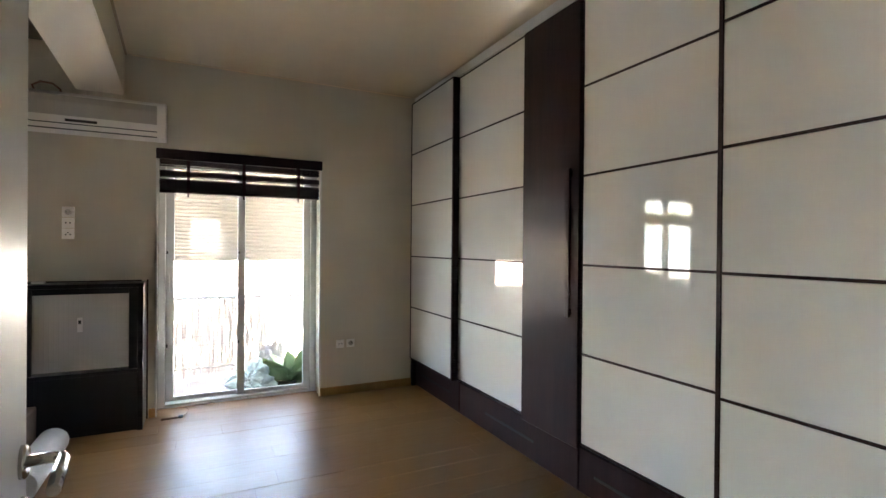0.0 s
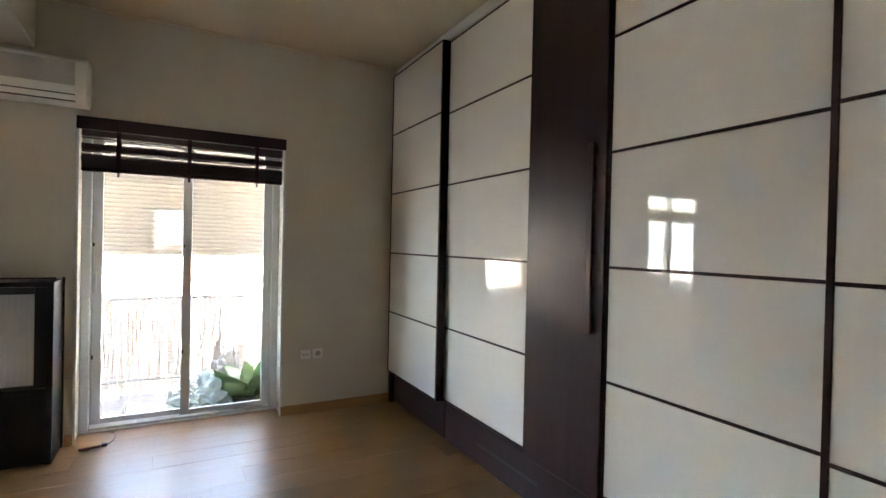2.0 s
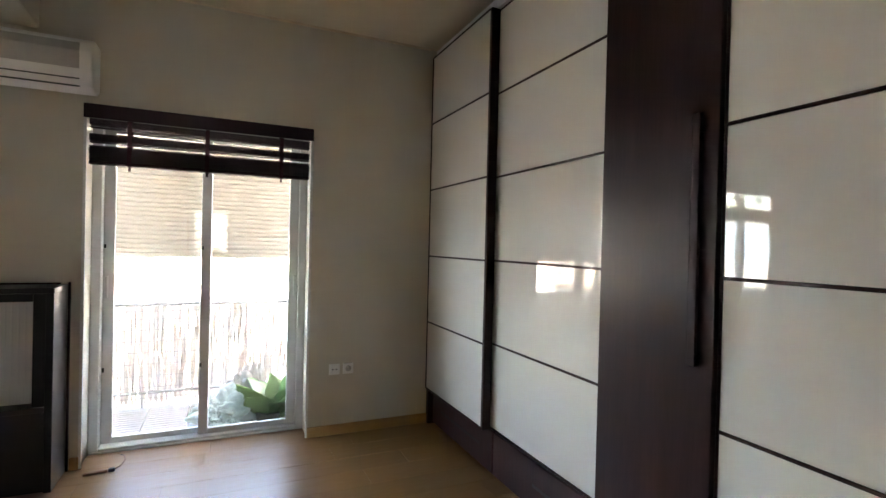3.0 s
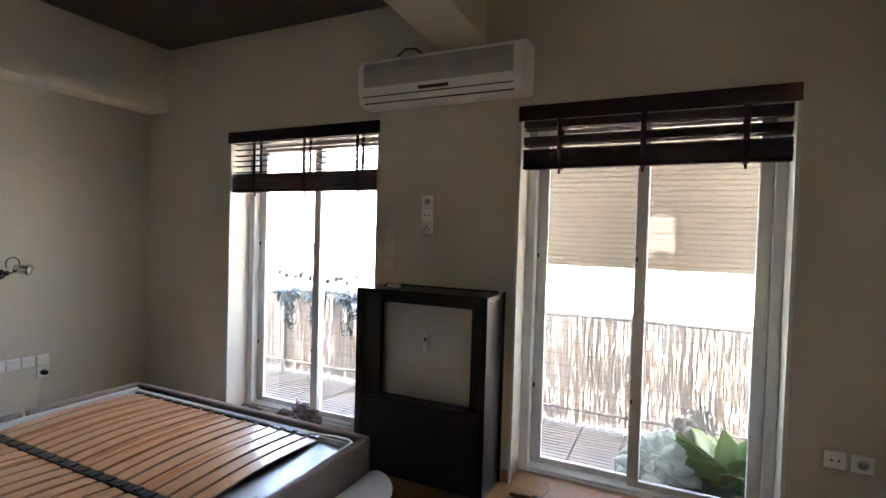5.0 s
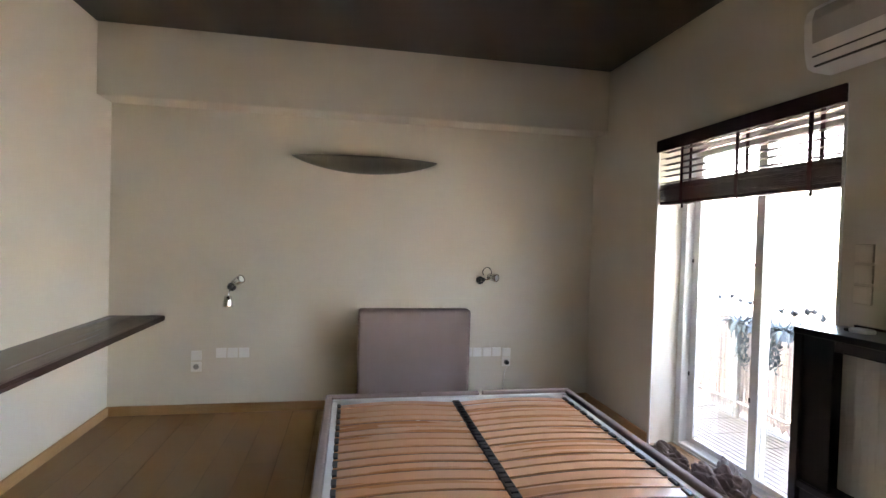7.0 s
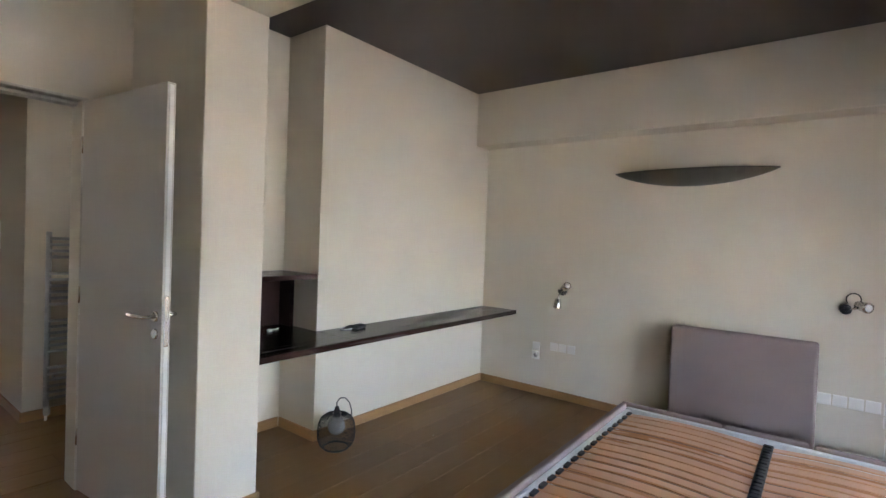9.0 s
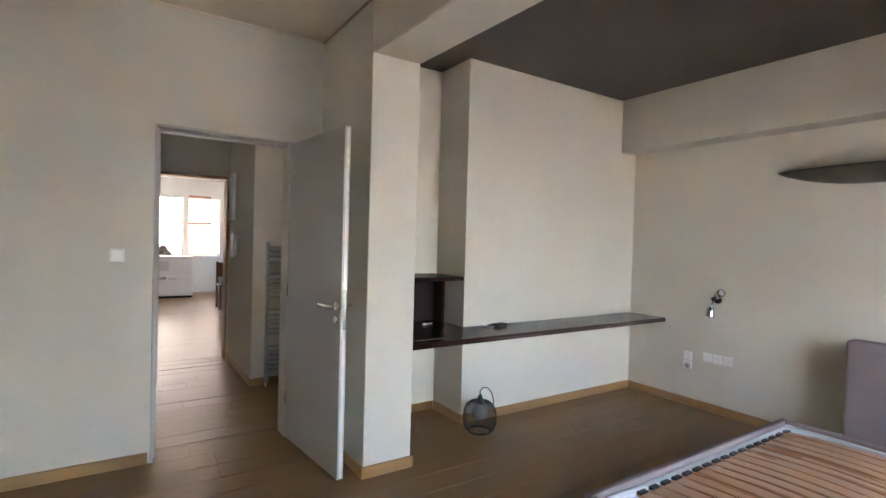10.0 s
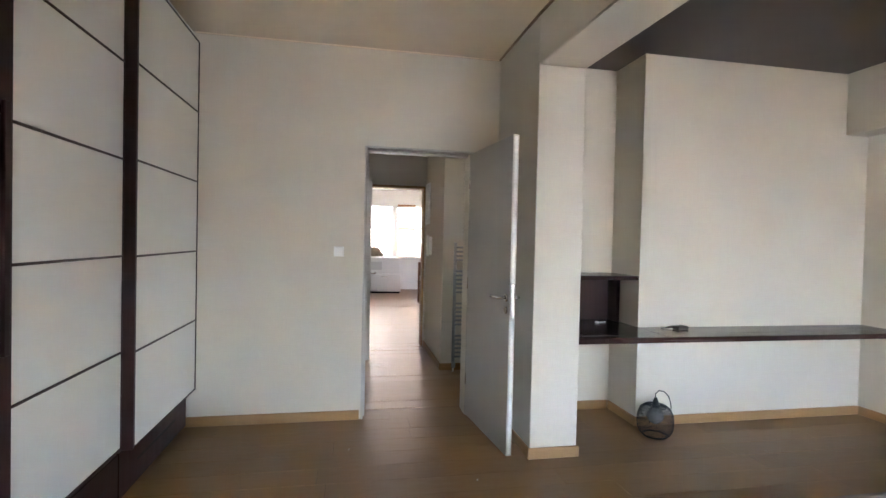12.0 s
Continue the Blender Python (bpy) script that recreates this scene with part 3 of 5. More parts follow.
# ---- air conditioner ----
def air_conditioner():
    a = thing("air_conditioner", (-0.55, 4.4, 2.15), "white wall-mounted air conditioner with grey grille", "air conditioner")
    x0, x1, z0, z1 = -1.098, -0.052, 2.188, 2.475
    side = [(4.499, z0 + 0.03), (4.44, z0 - 0.005), (4.355, z0), (4.318, z0 + 0.012), (4.306, z0 + 0.05), (4.298, z0 + 0.10), (4.292, z0 + 0.20), (4.305, z1 - 0.035), (4.335, z1 - 0.008), (4.38, z1), (4.499, z1)]
    part("body", prism(side, x0, x1, "x", 0.008, 2), M_PLASTIC, a)
    part("front_panel", prism([(4.2955, z0 + 0.105), (4.2885, z0 + 0.20), (4.302, z1 - 0.04), (4.31, z1 - 0.036), (4.31, z0 + 0.105)], x0 + 0.045, x1 - 0.06, "x", 0.002), M_ACGREY, a, "grey front grille")
    part("air_flap", prism([(4.3155, z0 + 0.018), (4.3045, z0 + 0.046), (4.315, z0 + 0.046), (4.325, z0 + 0.018)], x0 + 0.05, x1 - 0.062, "x", 0.001), M_PLASTIC, a)
    for z, y in ((0.048, 4.3035), (0.010, 4.314)):
        part("air_slot", box(x0 + 0.04, x1 - 0.06, y, y + 0.014, z0 + z, z0 + z + 0.006), M_DARK, a, "dark outlet slot")
    part("display", prism([(4.2985, z0 + 0.066), (4.2965, z0 + 0.084), (4.31, z0 + 0.084), (4.31, z0 + 0.066)], -0.68, -0.49, "x", 0.001), M_DARK, a, "dark display strip")
    part("pipe", tube([(-0.88, 4.45, z1 - 0.01), (-0.90, 4.44, z1 + 0.045), (-0.85, 4.435, z1 + 0.075), (-0.78, 4.44, z1 + 0.07), (-0.74, 4.46, z1 + 0.04), (-0.735, 4.48, z1 - 0.01)], 0.008, 8), M_BROWNWD, a, "dark cable loop")


air_conditioner()


# ---- radiator in its dark cabinet ----
def radiator_cabinet():
    c = thing("radiator_cabinet", (-0.6, 4.36, 0), "black wooden radiator cabinet with open front", "cabinet")
    x0, x1, y0, y1, top = -1.012, -0.187, 4.225, 4.482, 1.092
    part("side_panel", box(x0, x0 + 0.035, y0, y1, 0.0, top - 0.028, 0.002), M_BLACK, c)
    part("side_panel", box(x1 - 0.035, x1, y0, y1, 0.0, top - 0.028, 0.002), M_BLACK, c)
    part("top", box(x0 - 0.002, x1 + 0.002, y0 - 0.003, y1, top - 0.028, top, 0.003), M_BLACK, c)
    part("upright", box(x0 + 0.036, x0 + 0.165, y0 + 0.012, y0 + 0.03, 0.46, top - 0.03, 0.002), M_BLACK, c)
    part("upright", box(x1 - 0.092, x1 - 0.036, y0 + 0.012, y0 + 0.03, 0.46, top - 0.03, 0.002), M_BLACK, c)
    part("top_rail", box(x0 + 0.166, x1 - 0.093, y0 + 0.012, y0 + 0.03, 1.02, top - 0.03, 0.002), M_BLACK, c)
    part("shelf", box(x0 + 0.036, x1 - 0.036, y0 + 0.004, y0 + 0.10, 0.43, 0.458, 0.002), M_BLACK, c)
    part("lower_panel", box(x0 + 0.036, x1 - 0.036, y0 + 0.02, y0 + 0.036, 0.0, 0.428, 0.002), M_BLACK, c)
    part("back_edge", box(x1 + 0.001, x1 + 0.012, y1 - 0.004, 4.497, 0.0, top + 0.012, 0.002), M_WENGE, c)
    part("back_panel", box(x0 + 0.036, x1 - 0.036, 4.484, 4.497, 0.0, top + 0.010, 0.001), M_WENGE, c)
    r = thing("radiator", (-0.57, 4.40, 0.1), "white steel panel radiator with vertical ribs", "radiator")
    n, a, b = 22, x0 + 0.13, x1 - 0.06
    pts = []
    for k in range(n):
        u, v = a + (b - a) * k / n, a + (b - a) * (k + 1) / n
        g = (v - u)
        pts += [(u + 0.06 * g, 4.3208), (u + 0.2 * g, 4.320), (v - 0.2 * g, 4.320), (v - 0.06 * g, 4.3208)]
    pts += [(b, 4.325), (b, 4.40), (a, 4.40)]
    part("panel", prism(pts, 0.461, 1.02, "z"), M_RADIATOR, r)
    part("grille", box(a, b, 4.318, 4.41, 1.022, 1.032, 0.002), M_PLASTIC, r)
    for x in (a + 0.1, b - 0.13):
        part("bracket", box(x, x + 0.03, 4.40, 4.484, 0.60, 0.95), M_PLASTIC, r)
    part("heat_meter", box(-0.602, -0.570, 4.298, 4.320, 0.742, 0.847, 0.006, 2), M_PLASTIC, r, "small white heat meter")
    part("meter_window", box(-0.594, -0.578, 4.2965, 4.299, 0.802, 0.827, 0.001), M_DARK, r)
    part("valve", lathe([(0.018, 0), (0.02, 0.02), (0.016, 0.05)], (x1 - 0.085, 4.30, 0.985), 14, "x"), M_CHROME, r)


radiator_cabinet()
it = thing("tape_roll", (-0.83, 4.36, 1.093), "small grey gadget lying on the radiator cabinet", "gadget")
part("body", box(-0.875, -0.80, 4.33, 4.38, 1.0925, 1.112, 0.007, 2), M_GREYMET, it)
part("cap", box(-0.90, -0.876, 4.338, 4.372, 1.0925, 1.106, 0.005, 2), M_BLKPL, it)


# ---- bed ----
def bed():
    b = thing("bed_frame", (-1.74, 3.125, 0), "mauve upholstered double bed frame without mattress", "bed")
    x0, x1, y0, y1, top = -2.735, -0.765, 2.238, 4.035, 0.312
    t = 0.042
    part("side_rail", box(x0 + t, x1 - 0.002, y0, y0 + t, 0.03, top, 0.012, 3), M_FABRIC, b)
    part("side_rail", box(x0 + t, x1 - 0.002, y1 - t, y1, 0.03, top, 0.012, 3), M_FABRIC, b)
    part("foot_rail", box(x1 - t, x1, y0 + t - 0.004, y1 - t + 0.004, 0.03, top - 0.002, 0.012, 3), M_FABRIC, b)
    n1, n2 = 2.885, 3.34
    for a, c in ((y0, n1 - 0.012), (n1 + 0.012, n2 - 0.012), (n2 + 0.012, y1)):
        part("head_rail", box(x0, x0 + t, a, c, 0.03, top, 0.012, 3), M_FABRIC, b)
    for n in (n1, n2):
        part("strap_bracket", join(box(x0 + 0.01, x0 + t + 0.006, n - 0.010, n + 0.010, 0.06, top - 0.03, 0.003), box(x0 + t, x0 + t + 0.012, n - 0.014, n + 0.014, 0.20, top - 0.05, 0.003)), M_GREYMET, b)
    for x in (x0 + 0.06, x1 - 0.10):
        for y in (y0 + 0.06, y1 - 0.10):
            part("leg", box(x, x + 0.05, y, y + 0.05, 0.0, 0.035, 0.003), M_BLKPL, b)
    # steel slat frame
    g, zf = 0.036, 0.262
    fx0, fx1, fy0, fy1 = x0 + t + 0.006, x1 - t - 0.008, y0 + t + 0.006, y1 - t - 0.006
    part("slat_frame", join(box(fx0, fx0 + g, fy0, fy1, zf - 0.05, zf + 0.030, 0.004), box(fx1 - g, fx1, fy0, fy1, zf - 0.05, zf + 0.010, 0.004),
                            box(fx0 + g, fx1 - g, fy0, fy0 + g, zf - 0.05, zf + 0.022, 0.004), box(fx0 + g, fx1 - g, fy1 - g, fy1, zf - 0.05, zf + 0.022, 0.004)), M_GREYMET, b, "pale grey steel slat frame")
    ym = (fy0 + fy1) / 2
    part("centre_bar", box(fx0 + g, fx1 - g, ym - 0.022, ym + 0.022, zf - 0.045, zf + 0.002, 0.003), M_GREYMET, b)
    # sheet below the slats, coloured dark so their gaps look shaded
    part("lining", box(x0 + t, x1 - t, y0 + t, y1 - t, 0.05, 0.062), M_CLOTH, b, "base sheet coloured dark to shade the gaps between slats")
    count = 17
    pitch = (fx1 - fx0 - 2 * g - 0.20) / count
    # one bowed slat, shared
    half = ym - 0.026 - (fy0 + g)
    bm = bmesh.new()
    rows = []
    for k in range(9):
        u = k / 8
        z = 0.020 * math.sin(math.pi * u)
        y = (u - 0.5) * half
        rows.append([bm.verts.new(p) for p in ((-0.037, y, z - 0.004), (0.037, y, z - 0.004), (0.037, y, z + 0.003), (0.033, y, z + 0.004), (-0.033, y, z + 0.004), (-0.037, y, z + 0.003))])
    for p, q in zip(rows, rows[1:]):
        for k in range(6):
            bm.faces.new((p[k], p[(k + 1) % 6], q[(k + 1) % 6], q[k]))
    bm.faces.new(rows[0])
    bm.faces.new(rows[-1])
    bmesh.ops.recalc_face_normals(bm, faces=bm.faces)
    slat_mesh = mesh_of("bed_slat", bm, M_SLAT)
    hold = mesh_of("slat_holder", box(-0.032, 0.032, -0.016, 0.016, -0.010, 0.013, 0.004), M_BLKPL)
    hold_mid = mesh_of("slat_holder_double", join(box(-0.047, 0.047, -0.026, 0.026, -0.010, 0.010, 0.004), box(-0.012, 0.012, -0.018, 0.018, -0.012, 0.017, 0.003)), M_BLKPL)
    for k in range(count):
        x = fx0 + g + 0.025 + (k + 0.5) * pitch
        for y in ((fy0 + g + ym - 0.026) / 2, (fy1 - g + ym + 0.026) / 2):
            s = part("bed_slat", slat_mesh, None, b)
            s.location = (x + random.uniform(-0.003, 0.003), y, zf + 0.006)
            s.rotation_euler = (0, random.uniform(-0.06, 0.06), random.uniform(-0.004, 0.004))
        for y, me in ((fy0 + g + 0.006, hold), (ym, hold_mid), (fy1 - g - 0.006, hold)):
            h = part("slat_holder", me, None, b)
            h.location = (x, y, zf + 0.008)
    part("foot_plate", box(fx1 - g - 0.185, fx1 - g, fy0 + g, fy1 - g, zf - 0.014, zf - 0.002, 0.003), M_FOOT, b, "flat dark grey steel plate")
    # tubular mattress stop at the foot
    for y, s in ((fy1 - 0.02, -1), (fy0 + 0.02, 1)):
        pts = [(fx1 - 0.36, y, zf + 0.01), (fx1 - 0.14, y, zf + 0.028), (fx1 - 0.05, y, zf + 0.03), (fx1 - 0.018, y + s * 0.018, zf + 0.03), (fx1 - 0.012, y + s * 0.06, zf + 0.03), (fx1 - 0.012, y + s * 0.40, zf + 0.012)]
        part("mattress_stop", tube(pts, 0.010, 10), M_GREYMET, b, "bent grey tube")


bed()
hb = thing("headboard", (-3.17, 2.9, 0), "mauve upholstered headboard panel standing behind the bed", "headboard")
part("cushion", box(-3.245, -3.105, 2.455, 3.352, 0.0, 0.845, 0.022, 3), M_FABRIC, hb)
part("back_brace", join(box(-3.33, -3.247, 2.60, 2.64, 0.0, 0.60, 0.003), box(-3.33, -3.247, 3.17, 3.21, 0.0, 0.60, 0.003)), M_GREYMET, hb)


# ---- shelf, niche box, small things on them ----
sh = thing("wall_shelf", (-2.0, 0.8, 0.74), "long dark wenge wall shelf running into the niche", "shelf")
part("board", box(-3.343, -1.252, 0.602, 0.978, 0.728, 0.765, 0.003), M_WENGEH, sh)
part("niche_board", box(-1.2518, -0.547, YS + 0.002, 0.978, 0.7283, 0.7653, 0.003), M_WENGEH, sh)
part("front_edge", box(-3.343, -0.547, 0.978, 0.995, 0.727, 0.7655, 0.004, 2), M_WENGEH, sh)
nb = thing("niche_shelf", (-0.9, 0.45, 0.766), "dark wenge open box shelf in the wall niche", "shelf")
part("top", box(-1.252 + 0.004, -0.547, YS + 0.002, 0.600, 1.128, 1.160, 0.002), M_WENGEH, nb)
part("back", box(-1.214, -0.547, YS + 0.003, YS + 0.018, 0.766, 1.127, 0.001), M_WENGE, nb)
part("side", box(-1.245, -1.215, YS + 0.003, 0.34, 0.766, 1.127, 0.002), M_WENGE, nb)
ph = thing("sunglasses_case", (-1.55, 0.68, 0.766), "small black folded gadget lying on the shelf", "gadget")
part("body", moved(box(-0.055, 0.055, -0.032, 0.032, 0, 0.026, 0.008, 2), pose(-1.545, 0.70, 0.7655, 0, 0, 12)), M_BLKPL, ph)
part("lid", moved(box(-0.05, 0.05, -0.028, 0.028, 0, 0.010, 0.004, 2), pose(-1.475, 0.655, 0.7655, 0, 14, -20)), M_BLKPL, ph)
part("cable", tube([(-1.50, 0.66, 0.772), (-1.45, 0.64, 0.771), (-1.41, 0.66, 0.771), (-1.42, 0.70, 0.771), (-1.47, 0.71, 0.771)], 0.004, 8), M_GREYMET, ph, "pale short cable")
sp = thing("cable_scrap", (-1.07, 0.38, 0.766), "small pale cable scrap on the niche shelf", "cable")
part("wire", tube([(-1.11, 0.36, 0.770), (-1.08, 0.385, 0.771), (-1.05, 0.38, 0.770), (-1.03, 0.40, 0.770)], 0.004, 8), M_PLASTIC, sp)
part("plug", box(-1.03, -1.00, 0.39, 0.41, 0.7655, 0.78, 0.003), M_PLASTIC, sp)


def wire_lantern():
    cx, cy = -1.285, 0.80
    l = thing("wire_lantern", (cx, cy, 0), "black wire mesh pendant shade standing on the floor", "lantern")
    prof = [(0.080, 0.010), (0.108, 0.025), (0.124, 0.065), (0.127, 0.115), (0.122, 0.165), (0.105, 0.205), (0.075, 0.228), (0.03, 0.236)]
    n = 84
    for k in range(n):
        a = k * math.tau / n
        part("rib", tube([(cx + r * math.cos(a), cy + r * math.sin(a), z) for r, z in prof], 0.0009, 4), M_WIRE, l)
    for k in range(34):
        u = k / 33 * (len(prof) - 1)
        i = min(int(u), len(prof) - 2)
        f = u - i
        r = prof[i][0] * (1 - f) + prof[i + 1][0] * f
        z = prof[i][1] * (1 - f) + prof[i + 1][1] * f
        part("hoop", tube([(cx + r * math.cos(j * math.tau / 28), cy + r * math.sin(j * math.tau / 28), z) for j in range(28)], 0.0009, 4, True), M_WIRE, l)
    part("base_ring", tube([(cx + 0.082 * math.cos(j * math.tau / 28), cy + 0.082 * math.sin(j * math.tau / 28), 0.007) for j in range(28)], 0.006, 6, True), M_WIRE, l)
    part("bulb", lathe([(0.012, 0.222), (0.03, 0.205), (0.056, 0.170), (0.060, 0.145), (0.050, 0.115), (0.022, 0.094), (0.0, 0.090)], (cx, cy, 0), 20), M_GLOBE, l, "smoked glass globe")
    part("socket", lathe([(0.0, 0.285), (0.012, 0.28), (0.020, 0.255), (0.024, 0.225), (0.024, 0.215), (0.0, 0.215)], (cx, cy, 0), 16), M_BLKPL, l)
    part("cord", tube([(cx, cy, 0.28), (cx + 0.004, cy, 0.31), (cx - 0.02, cy + 0.005, 0.335), (cx - 0.06, cy + 0.01, 0.328), (cx - 0.095, cy + 0.015, 0.29), (cx - 0.11, cy + 0.02, 0.24), (cx - 0.115, cy + 0.02, 0.20)], 0.004, 8), M_BLKPL, l, "black looped cord")


wire_lantern()


# ---- wall lamps ----
def spot_lamp(y, z, heads, loop, label):
    l = thing("wall_spotlight", (XW, y, z), label, "wall lamp", "bedside wall lamps")
    part("base", lathe([(0.034, 0.0), (0.034, 0.018), (0.029, 0.026), (0.0, 0.028)], (XW, y, z), 20, "x"), M_BLKPL, l, "black round wall base")
    part("arm", tube([(XW + 0.02, y, z), (XW + 0.075, y, z + 0.004), (XW + 0.085, y + 0.002, z + 0.012)], 0.011, 10), M_CHROME, l)
    for (dy, dz, aim) in heads:
        c = Vector((XW + 0.11, y + dy, z + dz))
        head = part("head", moved(lathe([(0.014, -0.050), (0.026, -0.044), (0.031, -0.006), (0.036, 0.030), (0.034, 0.040), (0.0, 0.034)], (0, 0, 0), 18), look(c, c + Vector(aim)) @ pose(0, 0, 0, 180)), M_CHROME, l, "nickel spot head")
        part("lens", moved(lathe([(0.0, 0.036), (0.024, 0.036), (0.024, 0.039), (0.0, 0.041)], (0, 0, 0), 16), look(c, c + Vector(aim)) @ pose(0, 0, 0, 180)), M_FROST, head)
        part("stem", tube([(XW + 0.083, y, z + 0.01), (XW + 0.095, y + dy * 0.5, z + dz * 0.5), c], 0.007, 8), M_CHROME, l)
    part("knuckle", lathe([(0.010, -0.016), (0.016, -0.012), (0.016, 0.012), (0.010, 0.016)], (XW + 0.088, y + 0.004, z + 0.012), 14, "y"), M_BLKPL, l, "black swivel knuckle")
    if loop:
        part("loop", tube([(XW + 0.10, y + 0.035 + 0.038 * math.cos(a), z + 0.075 + 0.042 * math.sin(a)) for a in [k * math.tau / 14 - 1.2 for k in range(12)]], 0.0035, 6), M_WIRE, l, "thin cable loop")
    return l


spot_lamp(3.478, 1.070, [(0.085, 0.035, (0.75, 0.62, -0.12))], True, "nickel bedside spot lamp with a cable loop")
spot_lamp(1.475, 0.992, [(0.065, 0.055, (0.5, 0.7, 0.45)), (-0.005, -0.105, (0.1, 0, -1))], False, "nickel bedside lamp with two swivelling spots")


def boat_sconce():
    """A shallow half-boat uplighter: crescent from the front, half an ellipse in plan."""
    s = thing("wall_uplighter", (XW, 2.49, 2.0), "grey-olive boat-shaped metal uplighter above the bed", "wall lamp")
    y0, y1, zt = 1.905, 3.075, 2.045
    bm = bmesh.new()
    rows = []
    n, m = 30, 8
    for i in range(n + 1):
        u = i / n
        y = y0 + (y1 - y0) * u
        w = max(0.0, 1 - (2 * u - 1) ** 2)
        depth, drop = 0.17 * w ** 0.75 + 0.002, 0.115 * w ** 0.85 + 0.002
        rows.append([bm.verts.new((XW + 0.001 + depth * math.sin(k / m * math.pi / 2), y, zt - drop * math.cos(k / m * math.pi / 2))) for k in range(m + 1)])
    for a, b in zip(rows, rows[1:]):
        for k in range(m):
            f = bm.faces.new((a[k], a[k + 1], b[k + 1], b[k]))
            f.smooth = True
    bmesh.ops.recalc_face_normals(bm, faces=bm.faces)
    bmesh.ops.solidify(bm, geom=bm.faces[:], thickness=0.003)
    part("bowl", bm, M_OLIVE, s)
    part("lip", tube([(XW + 0.003 + 0.17 * max(0, 1 - (2 * k / 30 - 1) ** 2) ** 0.75, y0 + (y1 - y0) * k / 30, zt) for k in range(31)], 0.004, 6), M_OLIVE, s)
    part("lamp_tube", tube([(XW + 0.05, 2.15, 2.005), (XW + 0.05, 2.83, 2.005)], 0.012, 10), M_FROST, s)
    part("bracket", box(XW + 0.001, XW + 0.04, 2.30, 2.68, 1.98, 2.02, 0.002), M_OLIVE, s)


boat_sconce()


# ---- sockets and switches ----
def plate(centre, facing, kind, label, group="wall plates"):
    """A square wall plate: socket with two holes, earthed socket, aerial plate, switch or blank."""
    names = {"blank": "cover_plate", "switch": "light_switch"}
    p = thing(names.get(kind, "wall_socket"), centre, label, names.get(kind, "wall_socket").replace("_", " "), group)
    turn = {"s": 0, "e": 90, "n": 180}[facing]            # the way the plate looks
    m = Matrix.Translation(centre) @ pose(0, 0, 0, 0, 0, turn)
    M_FACE = M_PLATE if facing == "e" else M_WALL if kind == "blank" else M_PLASTIC
    part("plate", moved(box(-0.0385, 0.0385, -0.009, 0.0, -0.0385, 0.0385, 0.003, 2), m), M_FACE, p)
    if kind == "switch":
        part("rocker", moved(box(-0.029, 0.029, -0.013, -0.009, -0.029, 0.029, 0.002), m), M_FACE, p)
    elif kind == "blank":
        part("insert", moved(box(-0.031, 0.031, -0.011, -0.009, -0.031, 0.031, 0.001), m), M_FACE, p)
    elif kind in ("two", "three"):
        part("insert", moved(box(-0.030, 0.030, -0.011, -0.009, -0.030, 0.030, 0.001), m), M_FACE, p)
        for x, z in ((-0.013, 0.0), (0.013, 0.0)) if kind == "two" else ((-0.014, -0.006), (0.0, 0.008), (0.014, -0.006)):
            part("hole", moved(lathe([(0.0, -0.012), (0.0052, -0.012), (0.0052, -0.010)], (0, 0, 0), 10, "y"), m @ pose(x, 0.0005, z)), M_DARK, p)
    else:
        # flat disc on the plate, grey in place of the well's shade
        part("well", moved(lathe([(0.0, -0.0115), (0.021, -0.0115), (0.021, -0.008)], (0, 0, 0), 20, "y"), m), M_WELL, p, "flat disc with the socket well's shade in its colour")
        for x in (-0.0095, 0.0095):
            part("hole", moved(lathe([(0.0, -0.0125), (0.003, -0.0125), (0.003, -0.011)], (0, 0, 0), 8, "y"), m @ pose(x, 0, 0)), M_DARK, p)
    return p


plate((1.369, YN, 0.468), "s", "two", "white wall socket low beside the balcony door")
plate((1.467, YN, 0.468), "s", "earthed", "white earthed wall socket low beside the balcony door")
for z, k in ((1.618, "earthed"), (1.536, "two"), (1.455, "three")):
    plate((-0.695, YN, z), "s", k, "white wall socket in a column above the radiator")
for z in (1.405, 1.318, 1.230):
    plate((-0.955, YN, z), "s", "blank", "blank wall plate painted over in wall colour")
plate((1.028, YS, 1.30), "n", "switch", "white rocker light switch by the doorway")
plate((XW, 1.225, 0.452), "e", "blank", "white blank wall plate by the bed")
plate((XW, 1.225, 0.366), "e", "earthed", "white earthed wall socket by the bed")
for y in (1.405, 1.49, 1.575):
    plate((XW, y, 0.472), "e", "blank", "white blank wall plate in a row of three")
for y in (3.39, 3.475, 3.56, 3.645):
    plate((XW, y, 0.45), "e", "blank", "white blank wall plate in a row behind the bed")
plate((XW, 3.735, 0.445), "e", "blank", "white blank wall plate behind the bed")
plate((XW, 3.735, 0.362), "e", "earthed", "white earthed wall socket with a plug behind the bed")
pl = thing("power_plug", (XW + 0.02, 3.73, 0.35), "dark plug with hanging cable in the wall socket", "plug")
part("body", lathe([(0.017, 0.0), (0.018, 0.03), (0.012, 0.045)], (XW + 0.011, 3.735, 0.362), 14, "x"), M_BLKPL, pl)
part("cable", tube([(XW + 0.05, 3.735, 0.36), (XW + 0.055, 3.728, 0.33), (XW + 0.045, 3.715, 0.30), (XW + 0.03, 3.71, 0.22), (XW + 0.02, 3.70, 0.02)], 0.003, 8), M_PLATE, pl, "pale thin cable")


